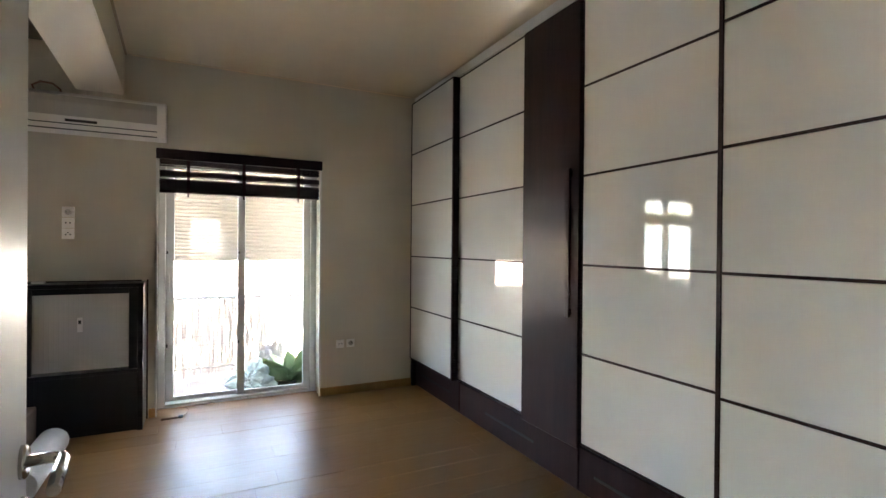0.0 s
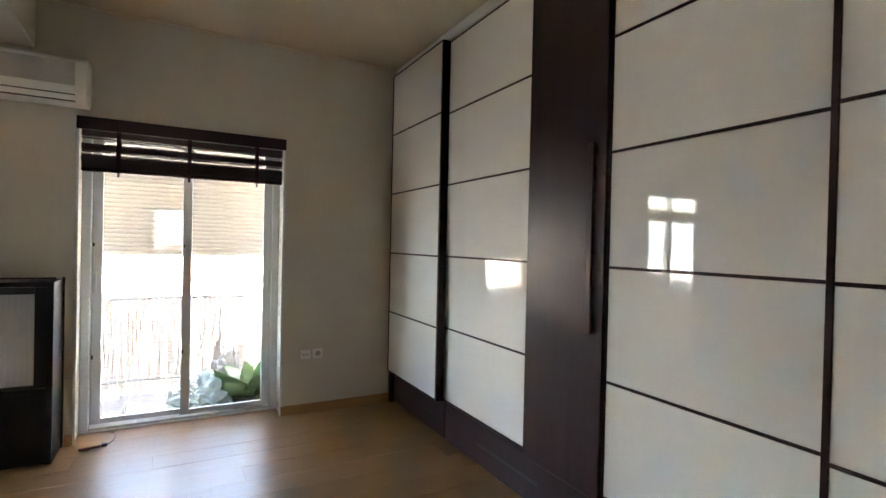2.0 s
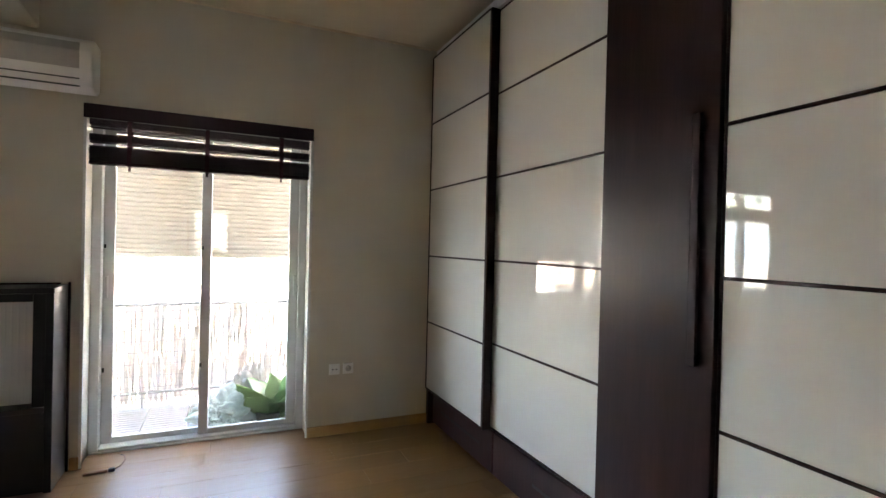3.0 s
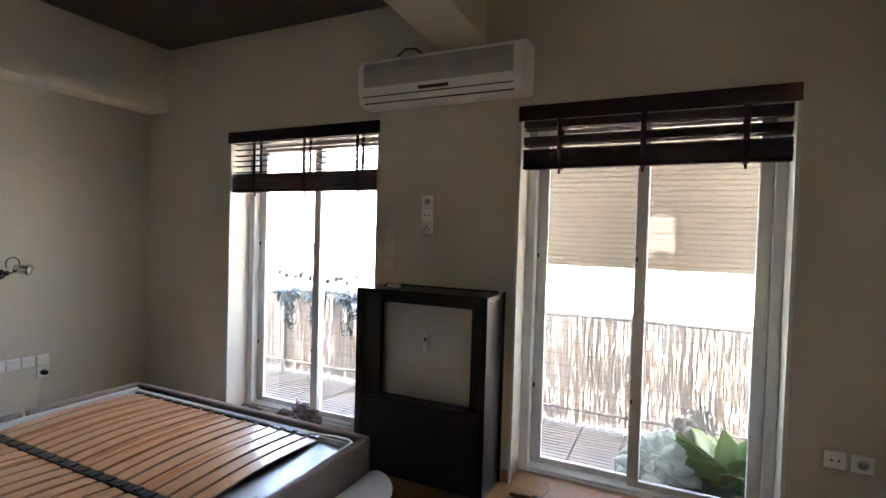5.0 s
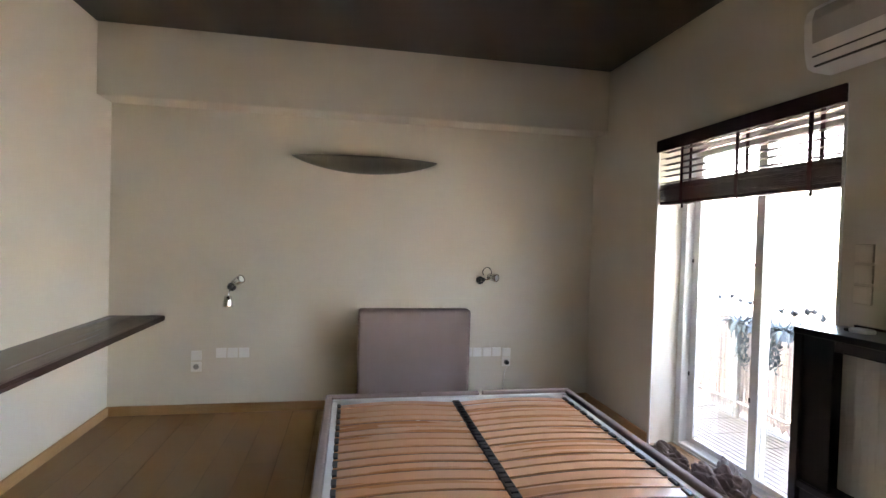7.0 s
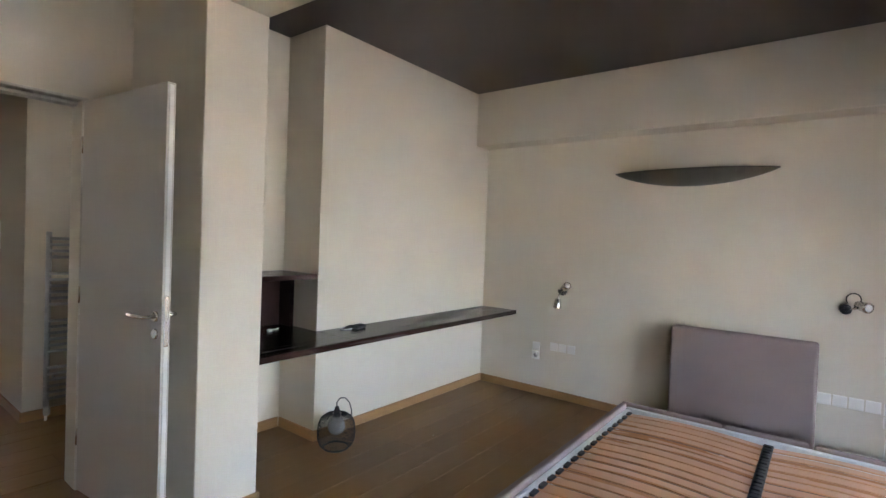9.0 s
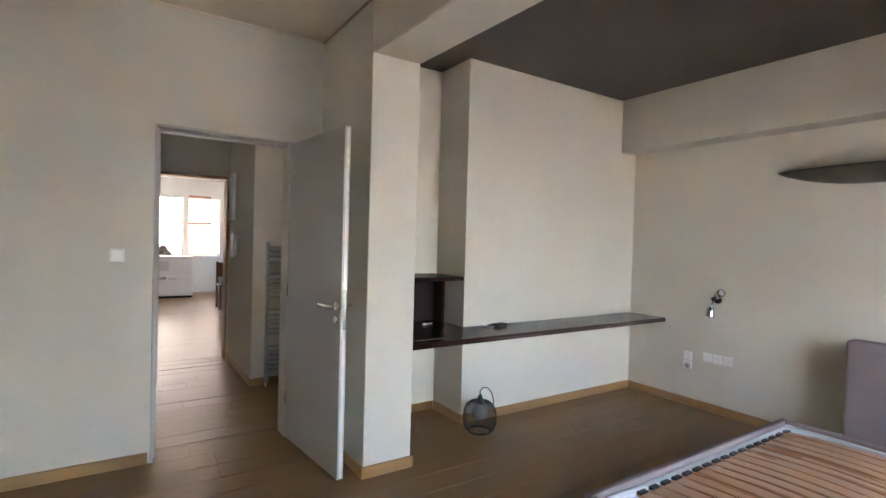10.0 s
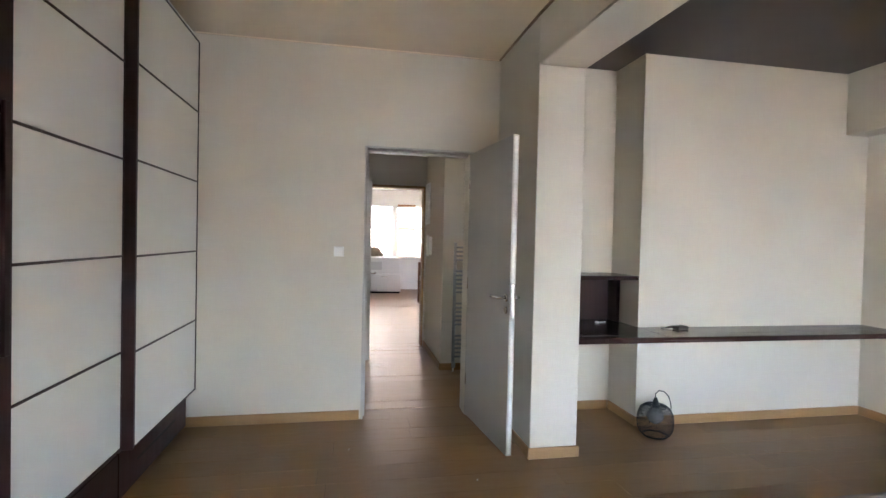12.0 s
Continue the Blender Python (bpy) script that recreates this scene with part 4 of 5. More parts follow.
# ---- loose things on the floor ----
def crumpled(name, centre, size, material, label, category, seed, rough=0.6):
    bm = bmesh.new()
    bmesh.ops.create_icosphere(bm, subdivisions=5, radius=1)
    for v in bm.verts:
        p = v.co.copy()
        d = noise.voronoi(p * 1.9 + Vector((seed, seed * 0.7, 0)))[0]
        e = noise.voronoi(p * 4.3 + Vector((0, seed, seed)))[0]
        f = 1 + 0.30 * rough * noise.noise(p * 1.4 + Vector((seed, 0, 0))) + 0.42 * rough * (d[1] - d[0] - 0.3) + 0.13 * rough * (e[1] - e[0] - 0.3)
        v.co = Vector((p.x * size[0] * f, p.y * size[1] * f, max(-0.35, p.z) * size[2] * f))
    low = min(v.co.z for v in bm.verts)
    for v in bm.verts:
        v.co += Vector(centre) - Vector((0, 0, low))
    return single(name, bm, material, label, category)


crumpled("crumpled_cloth", (-1.56, 4.37, 0.001), (0.24, 0.11, 0.15), M_CLOTH, "crumpled dark brown cloth heap by the balcony door", "cloth", 3.0, 1.2)
crumpled("crumpled_cloth", (-1.98, 4.37, 0.001), (0.21, 0.09, 0.11), M_CLOTH, "crumpled dark brown cloth beside the bed", "cloth", 9.0, 1.2)
crumpled("paper_bag", (-1.66, 4.52, 0.008), (0.11, 0.045, 0.13), M_CLOTH2, "crumpled pale grey bag against the balcony door", "bag", 5.0, 1.2)
rl = thing("foam_roll", (-0.66, 3.6, 0), "white rolled foam mat on the floor at the bed foot", "foam mat")
spiral = [(-0.665 + (0.088 - 0.0032 * k) * math.cos(k * 0.55), 0.089 + (0.088 - 0.0032 * k) * math.sin(k * 0.55)) for k in range(24)]
part("roll", prism([(-0.665 + 0.088 * math.cos(k * math.tau / 28), 0.089 + 0.088 * math.sin(k * math.tau / 28)) for k in range(28)], 3.25, 3.965, "y", 0.010, 2), M_FOAM, rl)
part("spiral_edge", tube([(x, 3.967, z) for x, z in spiral], 0.002, 5), M_CLOTH2, rl)
cs = thing("cable_stub", (0.0, 4.40, 0), "short brown cable end lying on the floor", "cable")
part("stub", moved(box(-0.07, 0.05, -0.009, 0.009, 0.0, 0.018, 0.006, 2), pose(-0.01, 4.385, 0.0, 0, 0, 6)), M_BROWNWD, cs)
part("connector", moved(box(0.052, 0.085, -0.012, 0.012, 0.0, 0.022, 0.005, 2), pose(-0.01, 4.385, 0.0, 0, 0, 6)), M_BLKPL, cs)
part("wire", tube([(0.07, 4.395, 0.01), (0.10, 4.42, 0.02), (0.115, 4.47, 0.03), (0.10, 4.52, 0.04), (0.075, 4.56, 0.03)], 0.003, 6), M_BROWNWD, cs)
for x, y in ((0.62, 2.2), (0.95, 2.05)):
    single("paint_chip", box(x, x + 0.022, y, y + 0.012, 0.0005, 0.003, 0.0008), M_WHITE, "small white paint chip on the oak floor", "paint chip")


# flecks of old paint on the boards and on the wardrobe's plinth drawer
def paint_fleck(m, r, label):
    bm = bmesh.new()
    bm.faces.new([bm.verts.new((r * random.uniform(0.7, 1.5) * math.cos(k * math.tau / 7), r * random.uniform(0.4, 0.8) * math.sin(k * math.tau / 7), 0.0)) for k in range(7)])
    bmesh.ops.solidify(bm, geom=bm.faces[:], thickness=0.0012)
    single("paint_fleck", moved(bm, m), M_WHITE, label, "fleck")


for x, y, r in ((0.187, 1.265, 0.007), (0.93, 0.74, 0.006), (-1.9, 1.15, 0.006)):
    paint_fleck(pose(x, y, 0.0016, 0, 0, 40), r, "small white paint fleck lying on the plank floor")
for y, z, r in ((1.117, 0.117, 0.013), (1.205, 0.128, 0.011)):
    paint_fleck(pose(2.1035, y, z, 0, -90, 0) @ pose(0, 0, 0, 0, 0, 75), r, "white paint fleck on the wardrobe's plinth drawer")


# ---- hall things ----
def towel_radiator():
    r = thing("towel_radiator", (-0.42, -1.1, 0.1), "grey ladder towel radiator on the hall wall", "radiator")
    x0, x1, z0, z1, y = -0.70, -0.165, 0.10, 1.38, -1.10
    for x in (x0, x1):
        part("upright", tube([(x, y, z0), (x, y, z1)], 0.018, 12), M_TOWEL, r)
    z = z0 + 0.06
    k = 0
    while z < z1 - 0.03:
        part("rung", tube([(x0, y + 0.016, z), ((x0 + x1) / 2, y + 0.024, z), (x1, y + 0.016, z)], 0.011, 8), M_TOWEL, r)
        k += 1
        z += 0.045 if k % 6 else 0.12
    for x in (x0 + 0.05, x1 - 0.05):
        for zz in (0.3, 1.2):
            part("bracket", tube([(x, y, zz), (x, -1.16, zz)], 0.008, 8), M_TOWEL, r)
    part("valve", lathe([(0.016, 0.0), (0.022, 0.01), (0.022, 0.05), (0.014, 0.065)], (x1, y + 0.02, z0 - 0.06), 14), M_TOWEL, r)
    part("pipe", tube([(x1, y, z0), (x1, y, z0 - 0.05), (x1 + 0.002, y + 0.01, 0.0)], 0.009, 8), M_PLASTIC, r)


towel_radiator()
ic = thing("intercom", (-0.03, -1.9, 1.4), "white wall intercom handset in the hall", "intercom")
part("base", box(-0.04, -0.012, -1.98, -1.87, 1.22, 1.44, 0.006, 2), M_PLASTIC, ic)
part("handset", box(-0.012, 0.018, -1.965, -1.915, 1.20, 1.46, 0.010, 2), M_PLASTIC, ic)
pc = thing("notice_board", (-0.03, -2.1, 1.8), "white framed panel on the hall wall", "picture")
part("frame", box(-0.04, -0.020, -2.33, -2.05, 1.60, 2.12, 0.003), M_PLASTIC, pc)
part("sheet", box(-0.0205, -0.018, -2.31, -2.07, 1.62, 2.10, 0.0005), M_WHITE, pc)
# dark door of the living room, open against the hall
d2 = tagged(new("door_2"), "dark open living room door seen edge-on", "door", kind="structure")
d2.location = (0.74, -2.3, 0)
part("leaf", box(0.705, 0.745, -2.37, -1.62, 0.01, 2.07, 0.002), M_DOOR, d2)
part("door_handle", tube([(0.705, -1.70, 1.0), (0.655, -1.70, 1.0), (0.65, -1.71, 1.0), (0.65, -1.82, 1.0)], 0.009, 10), M_CHROME, d2)
part("door_frame", join(box(-0.020, 0.002, -2.53, -2.372, 0.0, 2.10, 0.003), box(0.752, 0.79, -2.53, -2.365, 0.0, 2.10, 0.003), box(0.002, 0.752, -2.53, -2.365, 2.065, 2.10, 0.003)), M_BASE, d2, "thin honey oak door frame")

# living room things seen through the doorways
wl = tagged(new("window_3"), "wide white living room window", "window", kind="structure")
wl.location = (0, FY, 0.6)
for a, b in ((-1.05, -0.33), (-0.235, 0.90)):
    part("window_frame", join(box(a, a + 0.04, FY - 0.12, FY - 0.06, 0.90, 2.31), box(b - 0.04, b, FY - 0.12, FY - 0.06, 0.90, 2.31), box(a + 0.04, b - 0.04, FY - 0.12, FY - 0.06, 0.90, 0.95),
                              box(a + 0.04, b - 0.04, FY - 0.12, FY - 0.06, 2.27, 2.31)), M_ALU, wl)
    part("transom", box(a + 0.04, b - 0.04, FY - 0.115, FY - 0.065, 1.68, 1.73), M_ALU, wl)
part("window_sill", box(-1.10, 0.95, FY - 0.05, FY + 0.14, 0.872, 0.899, 0.004), M_WHITE, wl)


def far_blind(x0, x1, z0, z1):
    b = thing("wooden_blind", ((x0 + x1) / 2, FY + 0.03, z0), "orange wooden venetian blind in the living room window", "blind")
    z = z0
    while z < z1:
        part("slat", box(x0, x1, FY + 0.02, FY + 0.026, z, z + 0.044, 0.001), M_ORANGE, b)
        z += 0.048
    part("cord", box(x0 + 0.2, x0 + 0.205, FY + 0.03, FY + 0.034, z0, 2.30), M_ORANGE, b)
    part("head_rail", box(x0, x1, FY + 0.005, FY + 0.05, 2.30, 2.35, 0.002), M_ORANGE, b)


far_blind(-0.84, -0.35, 0.93, 1.69)


def low_cabinet(x0, x1, y0, y1, h):
    c = thing("low_cabinet", ((x0 + x1) / 2, y0, 0), "white lacquered low cabinet under the living room window", "cabinet")
    part("body", box(x0 + 0.02, x1, y0, y1 - 0.05, 0.50, h - 0.03, 0.004), M_WHITE, c)
    part("top", box(x0, x1 + 0.01, y0, y1 - 0.03, h - 0.028, h, 0.004), M_WHITE, c)
    part("base", box(x0, x1, y0, y1, 0.05, 0.498, 0.004), M_WHITE, c)
    part("plinth", box(x0 + 0.02, x1 - 0.02, y0, y1 - 0.03, 0.0, 0.05), M_BLACK, c)
    part("grey_panel", box(x0 + 0.48, x0 + 0.98, y1 - 0.05, y1 - 0.042, 0.60, h - 0.11, 0.002), M_RADIATOR, c, "flat grey inset panel")
    mid = (x0 + x1) / 2
    for a, b in ((x0, mid), (mid, x1)):
        d = part("drawer_front", box(a + 0.006, b - 0.006, y1 + 0.001, y1 + 0.018, 0.08, 0.48, 0.003), M_WHITE, c)
        part("grip", box((a + b) / 2 - 0.08, (a + b) / 2 + 0.08, y1 + 0.018, y1 + 0.024, 0.42, 0.435, 0.001), M_CHROME, d)


low_cabinet(-0.36, 1.3, -9.1, -8.55, 0.92)
crumpled("stone_ornament", (0.33, -8.80, 0.921), (0.24, 0.12, 0.20), M_STONE, "tan stone ornament on the white low cabinet", "ornament", 2.0, 0.8)
ch = thing("side_chair", (-0.80, -6.6, 0), "brown wooden chair in the living room", "chair")
for dx in (0, 0.40):
    for dy in (0, 0.40):
        part("leg", box(-1.00 + dx, -0.96 + dx, -6.8 + dy, -6.76 + dy, 0.0, 0.45 if dy else 0.90, 0.004), M_BROWNWD, ch)
part("seat", box(-1.01, -0.55, -6.81, -6.35, 0.45, 0.48, 0.006), M_BROWNWD, ch)
part("backrest", box(-0.96, -0.60, -6.795, -6.765, 0.60, 0.88, 0.004), M_BROWNWD, ch)


# ---- balcony ----
ZB = -0.04
setting("balcony_slab", box(-4.2, 3.4, YO, 5.85, -0.30, ZB - 0.025), M_STUCCO, "balcony slab", "balcony")
# slab out of view above; its depth is set to trim the skylight
setting("balcony_slab_above", box(-4.2, 3.4, YO, 5.40, 3.03, 3.20), M_STUCCO, "unseen slab over the balcony, cut to trim the skylight", "balcony")
# unseen upper house front and roof, added to block sky and sun
setting("facade_above", join(box(-9, 9, 4.40, YO, 3.2, 12.0), box(-9, -3.62, 4.40, YO, -18, 3.2), box(2.95, 9, 4.40, YO, -18, 3.2), box(-3.62, 2.95, 4.40, YO, -18, -0.31)), M_STUCCO, "unseen pale house front, added to keep sky off the balcony", "facade")
setting("house_roof", box(-9, 9, -10.5, 4.40, 11.7, 12.0), M_STUCCO, "unseen flat roof added over the house", "roof")
# house back out of view; its slab is added to shade the living room windows
setting("facade_back", join(box(-9, 9, -12.2, FY - 0.2, 2.91, 3.1), box(-9, 9, FY - 0.4, FY - 0.2, 3.1, 11.7)), M_STUCCO, "unseen house back with a slab added to shade the living room", "facade")
rail = thing("balcony_railing", (-0.4, 5.66, ZB), "grey metal balcony railing", "railing")
part("top_rail", tube([(-4.2, 5.66, 0.832), (3.4, 5.66, 0.832)], 0.020, 10), M_RAIL, rail)
part("bottom_rail", tube([(-4.2, 5.66, 0.10), (3.4, 5.66, 0.10)], 0.012, 8), M_RAIL, rail)
for x in (-4.1, -2.9, -1.55, 1.42, 2.6, 3.3):
    part("post", box(x - 0.018, x + 0.018, 5.642, 5.678, ZB - 0.025, 0.832, 0.002), M_RAIL, rail)


def reed_screen():
    """Some hundreds of split canes, bound with wires to the railing."""
    s = thing("reed_screen", (-0.4, 5.70, ZB), "pale reed cane screen tied to the balcony railing", "screen")
    verts, faces = [], []
    x, back = -4.15, 0.0
    while x < 3.35 or not back:
        if x >= 3.35:
            x, back = -4.15, 0.028
        r = random.uniform(0.0022, 0.0050)
        top = 0.858 + random.gauss(0.0, 0.018) + (random.uniform(0.02, 0.06) if random.random() < 0.12 else 0)
        low = ZB + random.uniform(0.0, 0.06)
        y = 5.69 + back + random.uniform(0, 0.018)
        lean = random.gauss(0, 0.016) + 0.03 * noise.noise(Vector((x * 3, 0, back * 50)))
        base = len(verts)
        bow, turn = random.gauss(0, 0.004), random.uniform(0, 6)
        for k in range(7):
            z = low + (top - low) * k / 6
            cx = x + lean * (k / 6 - 0.5) + bow * math.sin(turn + k * 1.3) + random.gauss(0, 0.0016)
            for q in range(4):
                a = q * math.tau / 4 + 0.5
                verts.append((cx + r * math.cos(a), y + r * math.sin(a), z))
        for k in range(6):
            for q in range(4):
                i, j = base + k * 4 + q, base + k * 4 + (q + 1) % 4
                faces.append((i, j, j + 4, i + 4))
        faces.append(tuple(base + 24 + q for q in range(4)))
        thin = noise.noise(Vector((x * 9, back * 90, 0.3)))
        x += r * 2 * random.uniform(0.55, 1.0) + (0.0 if random.random() < 0.93 - 0.2 * thin else random.uniform(0.002, 0.007))
    me = bpy.data.meshes.new("canes")
    me.from_pydata(verts, [], faces)
    me.materials.append(M_CANE)
    tagged(part("canes", me, None, s), kind="stuff")
    for z in (0.05, 0.14, 0.235, 0.33, 0.425, 0.52, 0.61, 0.70, 0.77, 0.81):
        part("wire", tube([(-4.15 + 0.5 * k, 5.680 + 0.003 * (k % 2), z + random.uniform(-0.006, 0.006)) for k in range(16)], 0.0022, 5), M_RAIL, s)


reed_screen()


def outdoor_shutter():
    s = thing("outdoor_shutter", (0.3, 5.58, 1.2), "beige slatted outdoor roller shutter half lowered over the balcony", "shutter")
    x0, x1, z0, z1 = -0.38, 1.42, 1.215, 2.86
    for x in (x0 - 0.03, x1 + 0.03):
        part("guide", box(x - 0.025, x + 0.025, 5.555, 5.605, ZB - 0.025, z1, 0.003), M_SHADE, s)
    part("roll_box", box(x0 - 0.05, x1 + 0.05, 5.50, 5.66, z1, 3.028, 0.02, 2), M_SHADE, s)
    for x in (x0 - 0.03, x1 + 0.03):
        part("bracket", box(x - 0.015, x + 0.015, YO, 5.50, 2.93, 2.97, 0.003), M_RAIL, s)
    z = z0 + 0.035
    me = mesh_of("shutter_slat", prism([(5.588, 0.0), (5.582, 0.004), (5.580, 0.018), (5.582, 0.033), (5.588, 0.037), (5.590, 0.037), (5.590, 0.0)], x0, x1, "x"), M_SHADE)
    while z < z1 - 0.02:
        o = part("shutter_slat", me, None, s)
        o.location = (0, 0, z)
        z += 0.0372
    part("curtain_core", box(x0, x1, 5.590, 5.594, z0 + 0.03, z1 - 0.01), M_SHADE, s)
    part("bottom_bar", box(x0, x1, 5.572, 5.596, z0, z0 + 0.034, 0.004), M_SHADE, s)
    for x in (0.05, 0.72):
        part("pull", box(x, x + 0.07, 5.566, 5.573, z0 - 0.008, z0 + 0.004, 0.002), M_SHADE, s)


outdoor_shutter()


def leaf_mesh(length, width, curl, fold):
    bm = bmesh.new()
    n = 8
    rows = []
    for k in range(n + 1):
        u = k / n
        w = width * math.sin(math.pi * min(1, 0.12 + 0.88 * u) ** 0.9) * (1 - 0.25 * u) * 0.5 + 0.002
        bend = curl if abs(curl) > 0.01 else 0.01
        x = length * math.sin(bend * u) / bend
        z = length * (1 - math.cos(bend * u)) / bend
        rows.append([bm.verts.new((x, s * w, z + fold * abs(s) * w)) for s in (-1, -0.5, 0, 0.5, 1)])
    for a, b in zip(rows, rows[1:]):
        for k in range(4):
            f = bm.faces.new((a[k], a[k + 1], b[k + 1], b[k]))
            f.smooth = True
    bmesh.ops.recalc_face_normals(bm, faces=bm.faces)
    bmesh.ops.solidify(bm, geom=bm.faces[:], thickness=0.0015)
    return bm


def potted_leaves():
    p = thing("leafy_plant", (1.0, 5.08, ZB), "broad-leaved green plant standing on the balcony", "plant")
    part("pot", lathe([(0.08, 0.0), (0.10, 0.08), (0.105, 0.085), (0.105, 0.10), (0.09, 0.10), (0.085, 0.08), (0.0, 0.08)], (0.98, 5.02, ZB), 20), M_POT, p)
    for k in range(24):
        a = k * 2.4 + random.uniform(-0.2, 0.2)
        up = random.uniform(20, 72)
        bm = leaf_mesh(random.uniform(0.26, 0.38), random.uniform(0.22, 0.32), random.uniform(-0.9, 0.5), random.uniform(0.0, 0.5))
        m = Matrix.Translation((0.98 + (k % 4) * 0.06, 5.02 + 0.03 * (k % 2), ZB + 0.06)) @ pose(0, 0, 0, 0, 0, math.degrees(a)) @ pose(0.02, 0, 0, random.uniform(-35, 35), -up, 0)
        part("leaf", moved(bm, m), M_LEAF, p)


potted_leaves()
crumpled("plastic_bag", (0.66, 5.03, ZB), (0.22, 0.11, 0.19), M_BAG, "white crumpled plastic bag on the balcony floor", "bag", 4.0, 1.3)
crumpled("plastic_bag", (0.86, 5.26, ZB), (0.15, 0.10, 0.27), M_BAG2, "clear crumpled plastic bag behind the plant", "bag", 7.0, 1.3)
hose = thing("balcony_cable", (0.35, 5.0, ZB), "thin grey cable lying on the balcony decking", "cable")
part("wire", tube([(0.60, 5.02, ZB + 0.006), (0.48, 5.06, ZB + 0.006), (0.36, 5.03, ZB + 0.006), (0.28, 4.98, ZB + 0.006), (0.33, 4.93, ZB + 0.006), (0.46, 4.92, ZB + 0.006), (0.58, 4.95, ZB + 0.006)], 0.005, 6), M_RAIL, hose)


def rail_planter(x):
    """A narrow trough hooked over the railing, trailing leaves and a few long stalks with rosettes."""
    p = thing("rail_planter", (x, 5.60, 0.66), "grey-green trailing succulent in a small planter hooked on the balcony railing", "plant")
    part("trough", prism([(5.575, 0.72), (5.632, 0.72), (5.638, 0.80), (5.56, 0.80)], x - 0.07, x + 0.07, "x", 0.004), M_BLUE, p, "blue-grey metal trough")
    for s in (-0.05, 0.05):
        part("hook", tube([(x + s, 5.63, 0.79), (x + s, 5.632, 0.858), (x + s, 5.66, 0.860), (x + s, 5.688, 0.850)], 0.004, 6), M_BLUE, p)
    for k in range(46):
        bm = leaf_mesh(random.uniform(0.10, 0.22), random.uniform(0.022, 0.04), random.uniform(-2.4, -0.6), 0.3)
        part("leaf", moved(bm, Matrix.Translation((x + random.uniform(-0.08, 0.08), 5.585, 0.79)) @ pose(0, 0, 0, 0, -random.uniform(0, 60), random.uniform(0, 360))), M_BLUELEAF, p)
    for k in range(5):
        tip = Vector((x + (k - 2) * 0.11 + random.uniform(-0.03, 0.03), 5.57, 0.95 + random.uniform(-0.06, 0.07)))
        part("stalk", tube([(x + (k - 2) * 0.02, 5.59, 0.78), (x + (k - 2) * 0.075, 5.58, 0.85), tip], [0.007, 0.005, 0.004], 6), M_BLUELEAF, p)
        rosette = [moved(leaf_mesh(random.uniform(0.04, 0.065), 0.032, 0.6, 0.3), Matrix.Translation(tip) @ pose(0, 0, 0, 0, -random.uniform(5, 65), j * 51 + k * 20)) for j in range(8)]
        part("leaf_rosette", join(*rosette), M_BLUELEAF, p)
    for k in range(6):
        a = (x + random.uniform(-0.09, 0.09), 5.57, 0.76)
        low = Vector((a[0] + random.uniform(-0.05, 0.05), 5.565, random.uniform(0.40, 0.62)))
        part("trailing_stem", tube([a, (a[0] + random.uniform(-0.03, 0.03), 5.55, (a[2] + low.z) / 2), low], 0.0035, 5), M_BLUELEAF, p)
        tuft = [moved(leaf_mesh(random.uniform(0.03, 0.055), 0.022, 0.6, 0.3), Matrix.Translation(low.lerp(Vector(a), j / 12)) @ pose(0, 0, 0, 0, random.uniform(-60, 30), j * 67)) for j in range(9)]
        part("leaf_tuft", join(*tuft), M_BLUELEAF, p)


for x in (-2.80, -2.42, -2.05):
    rail_planter(x)

# ---- the town below ----
ground = setting("ground", box(-900, 900, -900, 1500, -19.0, -18.0), M_GROUND, "grey town ground far below", "ground")


def apartment_building(x, y, w, d, h, storeys, material, label):
    b = thing("apartment_building", (x, y, -18), label, "building", "town buildings")
    z0, z1 = -18.0, -18.0 + h
    part("wall", box(x - w / 2, x + w / 2, y, y + d, z0, z1), material, b)
    part("roof", join(box(x - w / 2 - 0.3, x + w / 2 + 0.3, y - 0.3, y + d + 0.3, z1 + 0.002, z1 + 0.3), box(x - 2, x + 1.5, y + d / 2, y + d / 2 + 3, z1 + 0.3, z1 + 2.6)), material, b)
    s = h / storeys
    pane = mesh_of("far_pane", box(-0.7, 0.7, -0.06, 0.0, 0.0, 1.5), M_WINDK)
    n = max(2, int(w / 3.2))
    for k in range(storeys):
        for i in range(n):
            o = part("window", pane, None, b)
            o.location = (x - w / 2 + (i + 0.5) * w / n, y - 0.002, z0 + k * s + 0.9)
        part("balcony", box(x - w / 2 + 0.5, x + w / 2 - 0.5, y - 1.3, y - 0.07, z0 + k * s + 0.05, z0 + k * s + 0.25), material, b)


for x, y, w, d, h, n, m in ((-20, 38, 16, 12, 14.5, 5, M_STUCCO), (-1, 34, 15, 12, 15.5, 5, M_STUCCO), (17, 40, 14, 12, 17, 5, M_OCHRE), (-42, 52, 18, 12, 18, 6, M_OCHRE), (-62, 70, 18, 14, 20, 6, M_STUCCO),
                             (8, 66, 20, 14, 18.5, 6, M_STUCCO), (-28, 84, 22, 14, 19, 6, M_STUCCO), (40, 60, 18, 12, 17, 5, M_STUCCO), (-90, 100, 24, 16, 21, 7, M_STUCCO), (64, 90, 22, 14, 19, 6, M_OCHRE)):
    apartment_building(x, y, w, d, h, n, m, "pale rendered apartment building" if m is M_STUCCO else "ochre rendered apartment building")
# added building; its height limits the sky that reaches the living room windows
apartment_building(0, -48, 70, 12, 31, 9, M_OCHRE, "tall ochre apartment building added to cut the living room's sky")
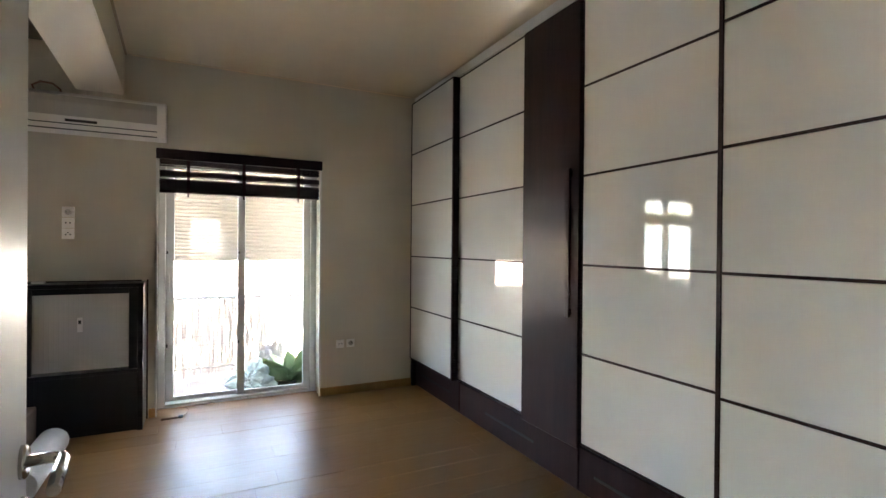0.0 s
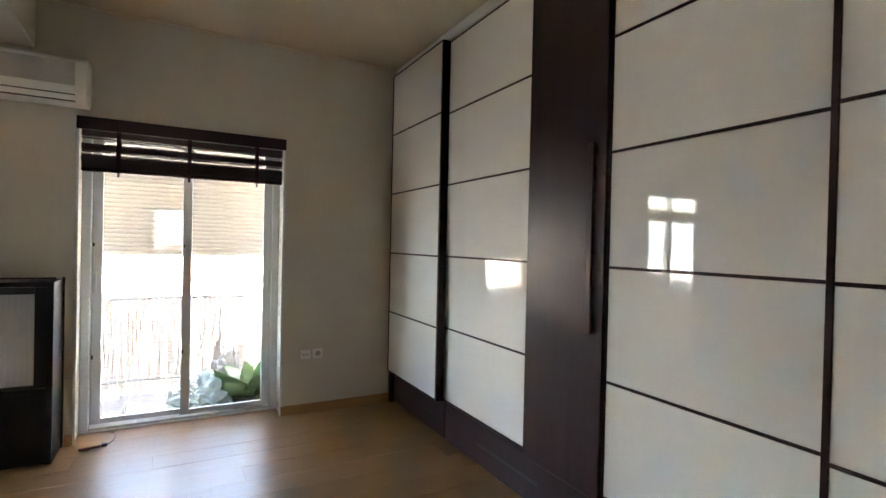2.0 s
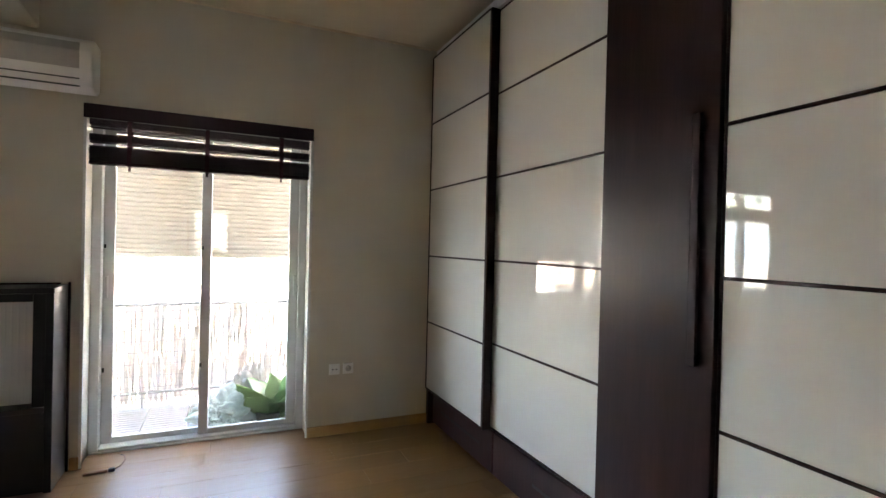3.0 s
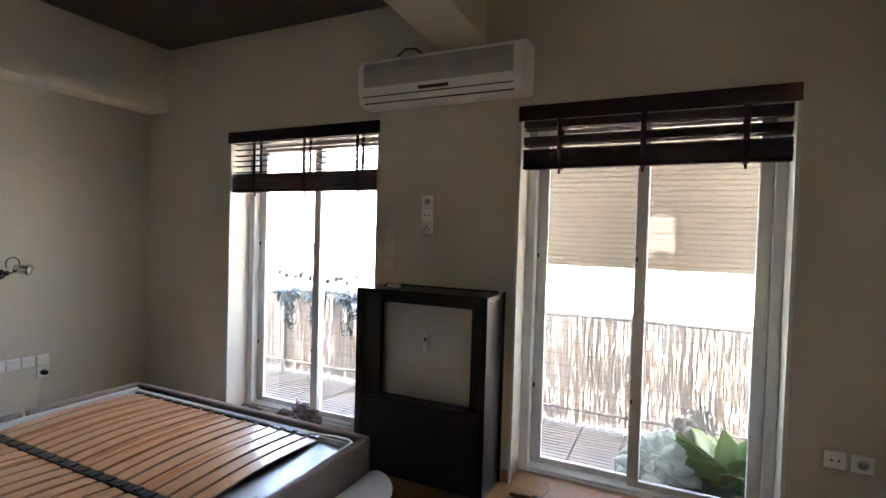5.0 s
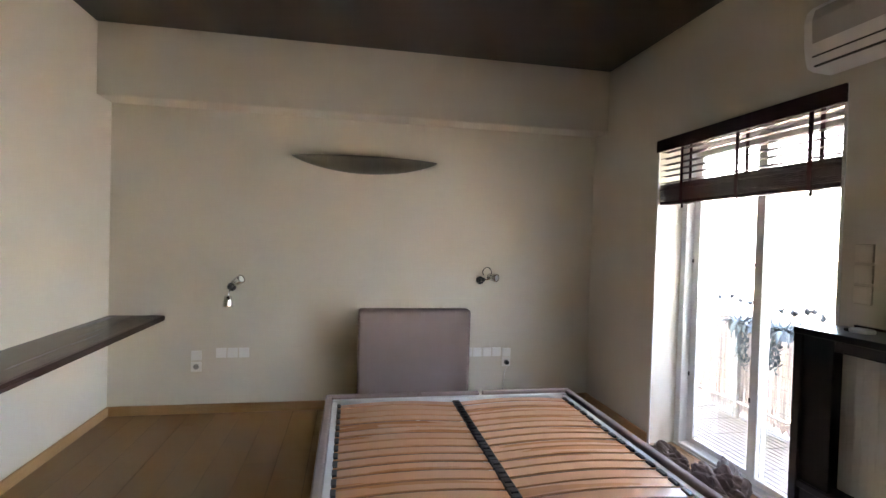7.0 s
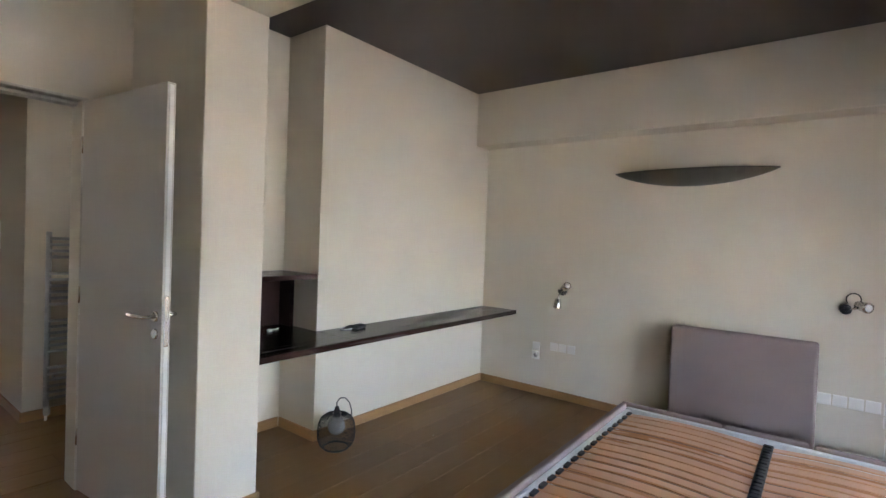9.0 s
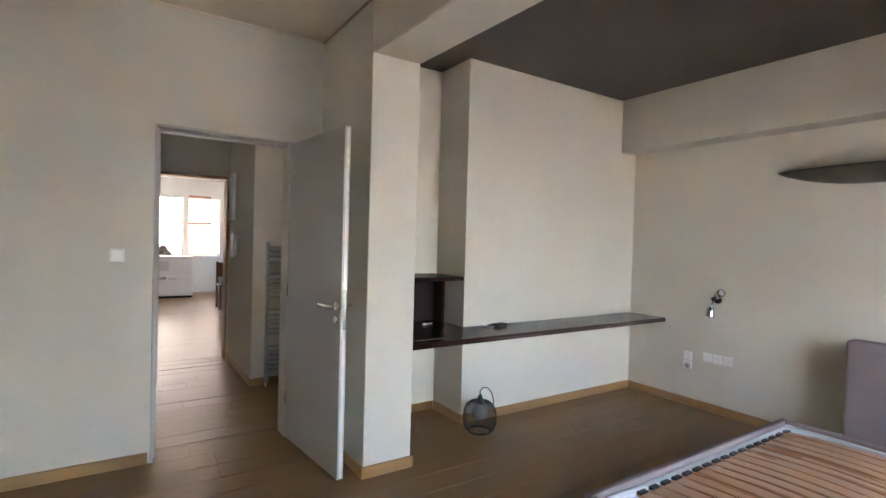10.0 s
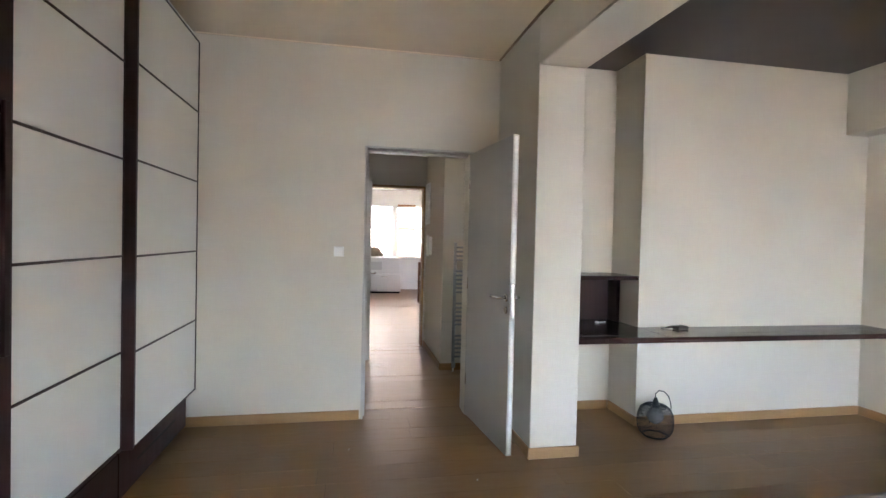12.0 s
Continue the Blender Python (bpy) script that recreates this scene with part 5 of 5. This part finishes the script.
# blue hills on the horizon
verts, faces = [], []
for k in range(121):
    a = math.pi * (-0.15 + 1.3 * k / 120)
    h = 60 + 70 * noise.noise(Vector((k * 0.11, 0, 0))) + 22 * noise.noise(Vector((k * 0.45, 3, 0)))
    verts += [(1300 * math.cos(a), 1300 * math.sin(a), -18), (1500 * math.cos(a), 1500 * math.sin(a), max(10, h))]
for k in range(120):
    faces.append((2 * k, 2 * k + 2, 2 * k + 3, 2 * k + 1))
me = bpy.data.meshes.new("hills")
me.from_pydata(verts, [], faces)
me.materials.append(M_HILL)
tagged(new("backdrop", me), "hazy blue hills on the horizon", "hills", kind="structure")

# ---- floor boards and deck tiles ----
fl = setting("floor", join(box(XW - 0.05, XE + 0.05, 0.03, 4.72, -0.15, -0.0022), box(-1.42, 1.05, -2.52, 0.03, -0.15, -0.0022), box(-3.2, 3.2, FY - 0.2, -2.52, -0.15, -0.0022)), M_JOINT, "honey oak laminate plank floor", "floor")
PW, PL = 0.193, 1.38


def planks(x0, x1, y0, y1, seed, tilt, joined=False):
    rng = random.Random(seed)
    rows, y, out = 0, y0, []
    while y < y1 - 0.02:
        ye = min(y + PW, y1)
        x = x0 - rng.uniform(0, PL)
        while x < x1:
            a, b = max(x, x0), min(x + PL, x1)
            if b - a > 0.03:
                bm = box(a + 0.0008, b - 0.0008, y + 0.0013, ye - 0.0013, -0.0020, rng.uniform(-0.0004, 0.0002))
                roll, dip = rng.uniform(-tilt, tilt), rng.uniform(-0.0006, 0.0006)
                for v in bm.verts:
                    if v.co.z > -0.001:
                        v.co.z += roll * (v.co.y - (y + ye) / 2) + dip * (v.co.x - (a + b) / 2)
                if joined:
                    out.append(bm)
                else:
                    part("plank", bm, M_FLOOR, fl)
            x += PL
        y = ye
    if joined:
        tagged(part("plank_field", join(*out), M_FLOOR, fl), kind="stuff")


planks(XW, 2.14, YS - 0.16, 4.70, 1, 0.007)
planks(-1.30, 0.92, -2.52, 0.03, 2, 0.016)
planks(-3.05, 3.05, FY, -2.52, 3, 0.012, True)
tile = mesh_of("deck_tile", join(*[box(0.003 + k * 0.05, 0.047 + k * 0.05, 0.003, 0.297, -0.022, 0.0, 0.002) for k in range(6)]), M_DECK)
slab = bpy.data.objects["balcony_slab"]
for i in range(25):
    for j in range(3):
        o = part("deck_tile", tile, None, slab)
        turn = 1
        o.matrix_basis = pose(-4.1 + i * 0.3 + (0.3 if turn else 0), YO + 0.01 + j * 0.3, ZB, 0, 0, 90 if turn else 0)
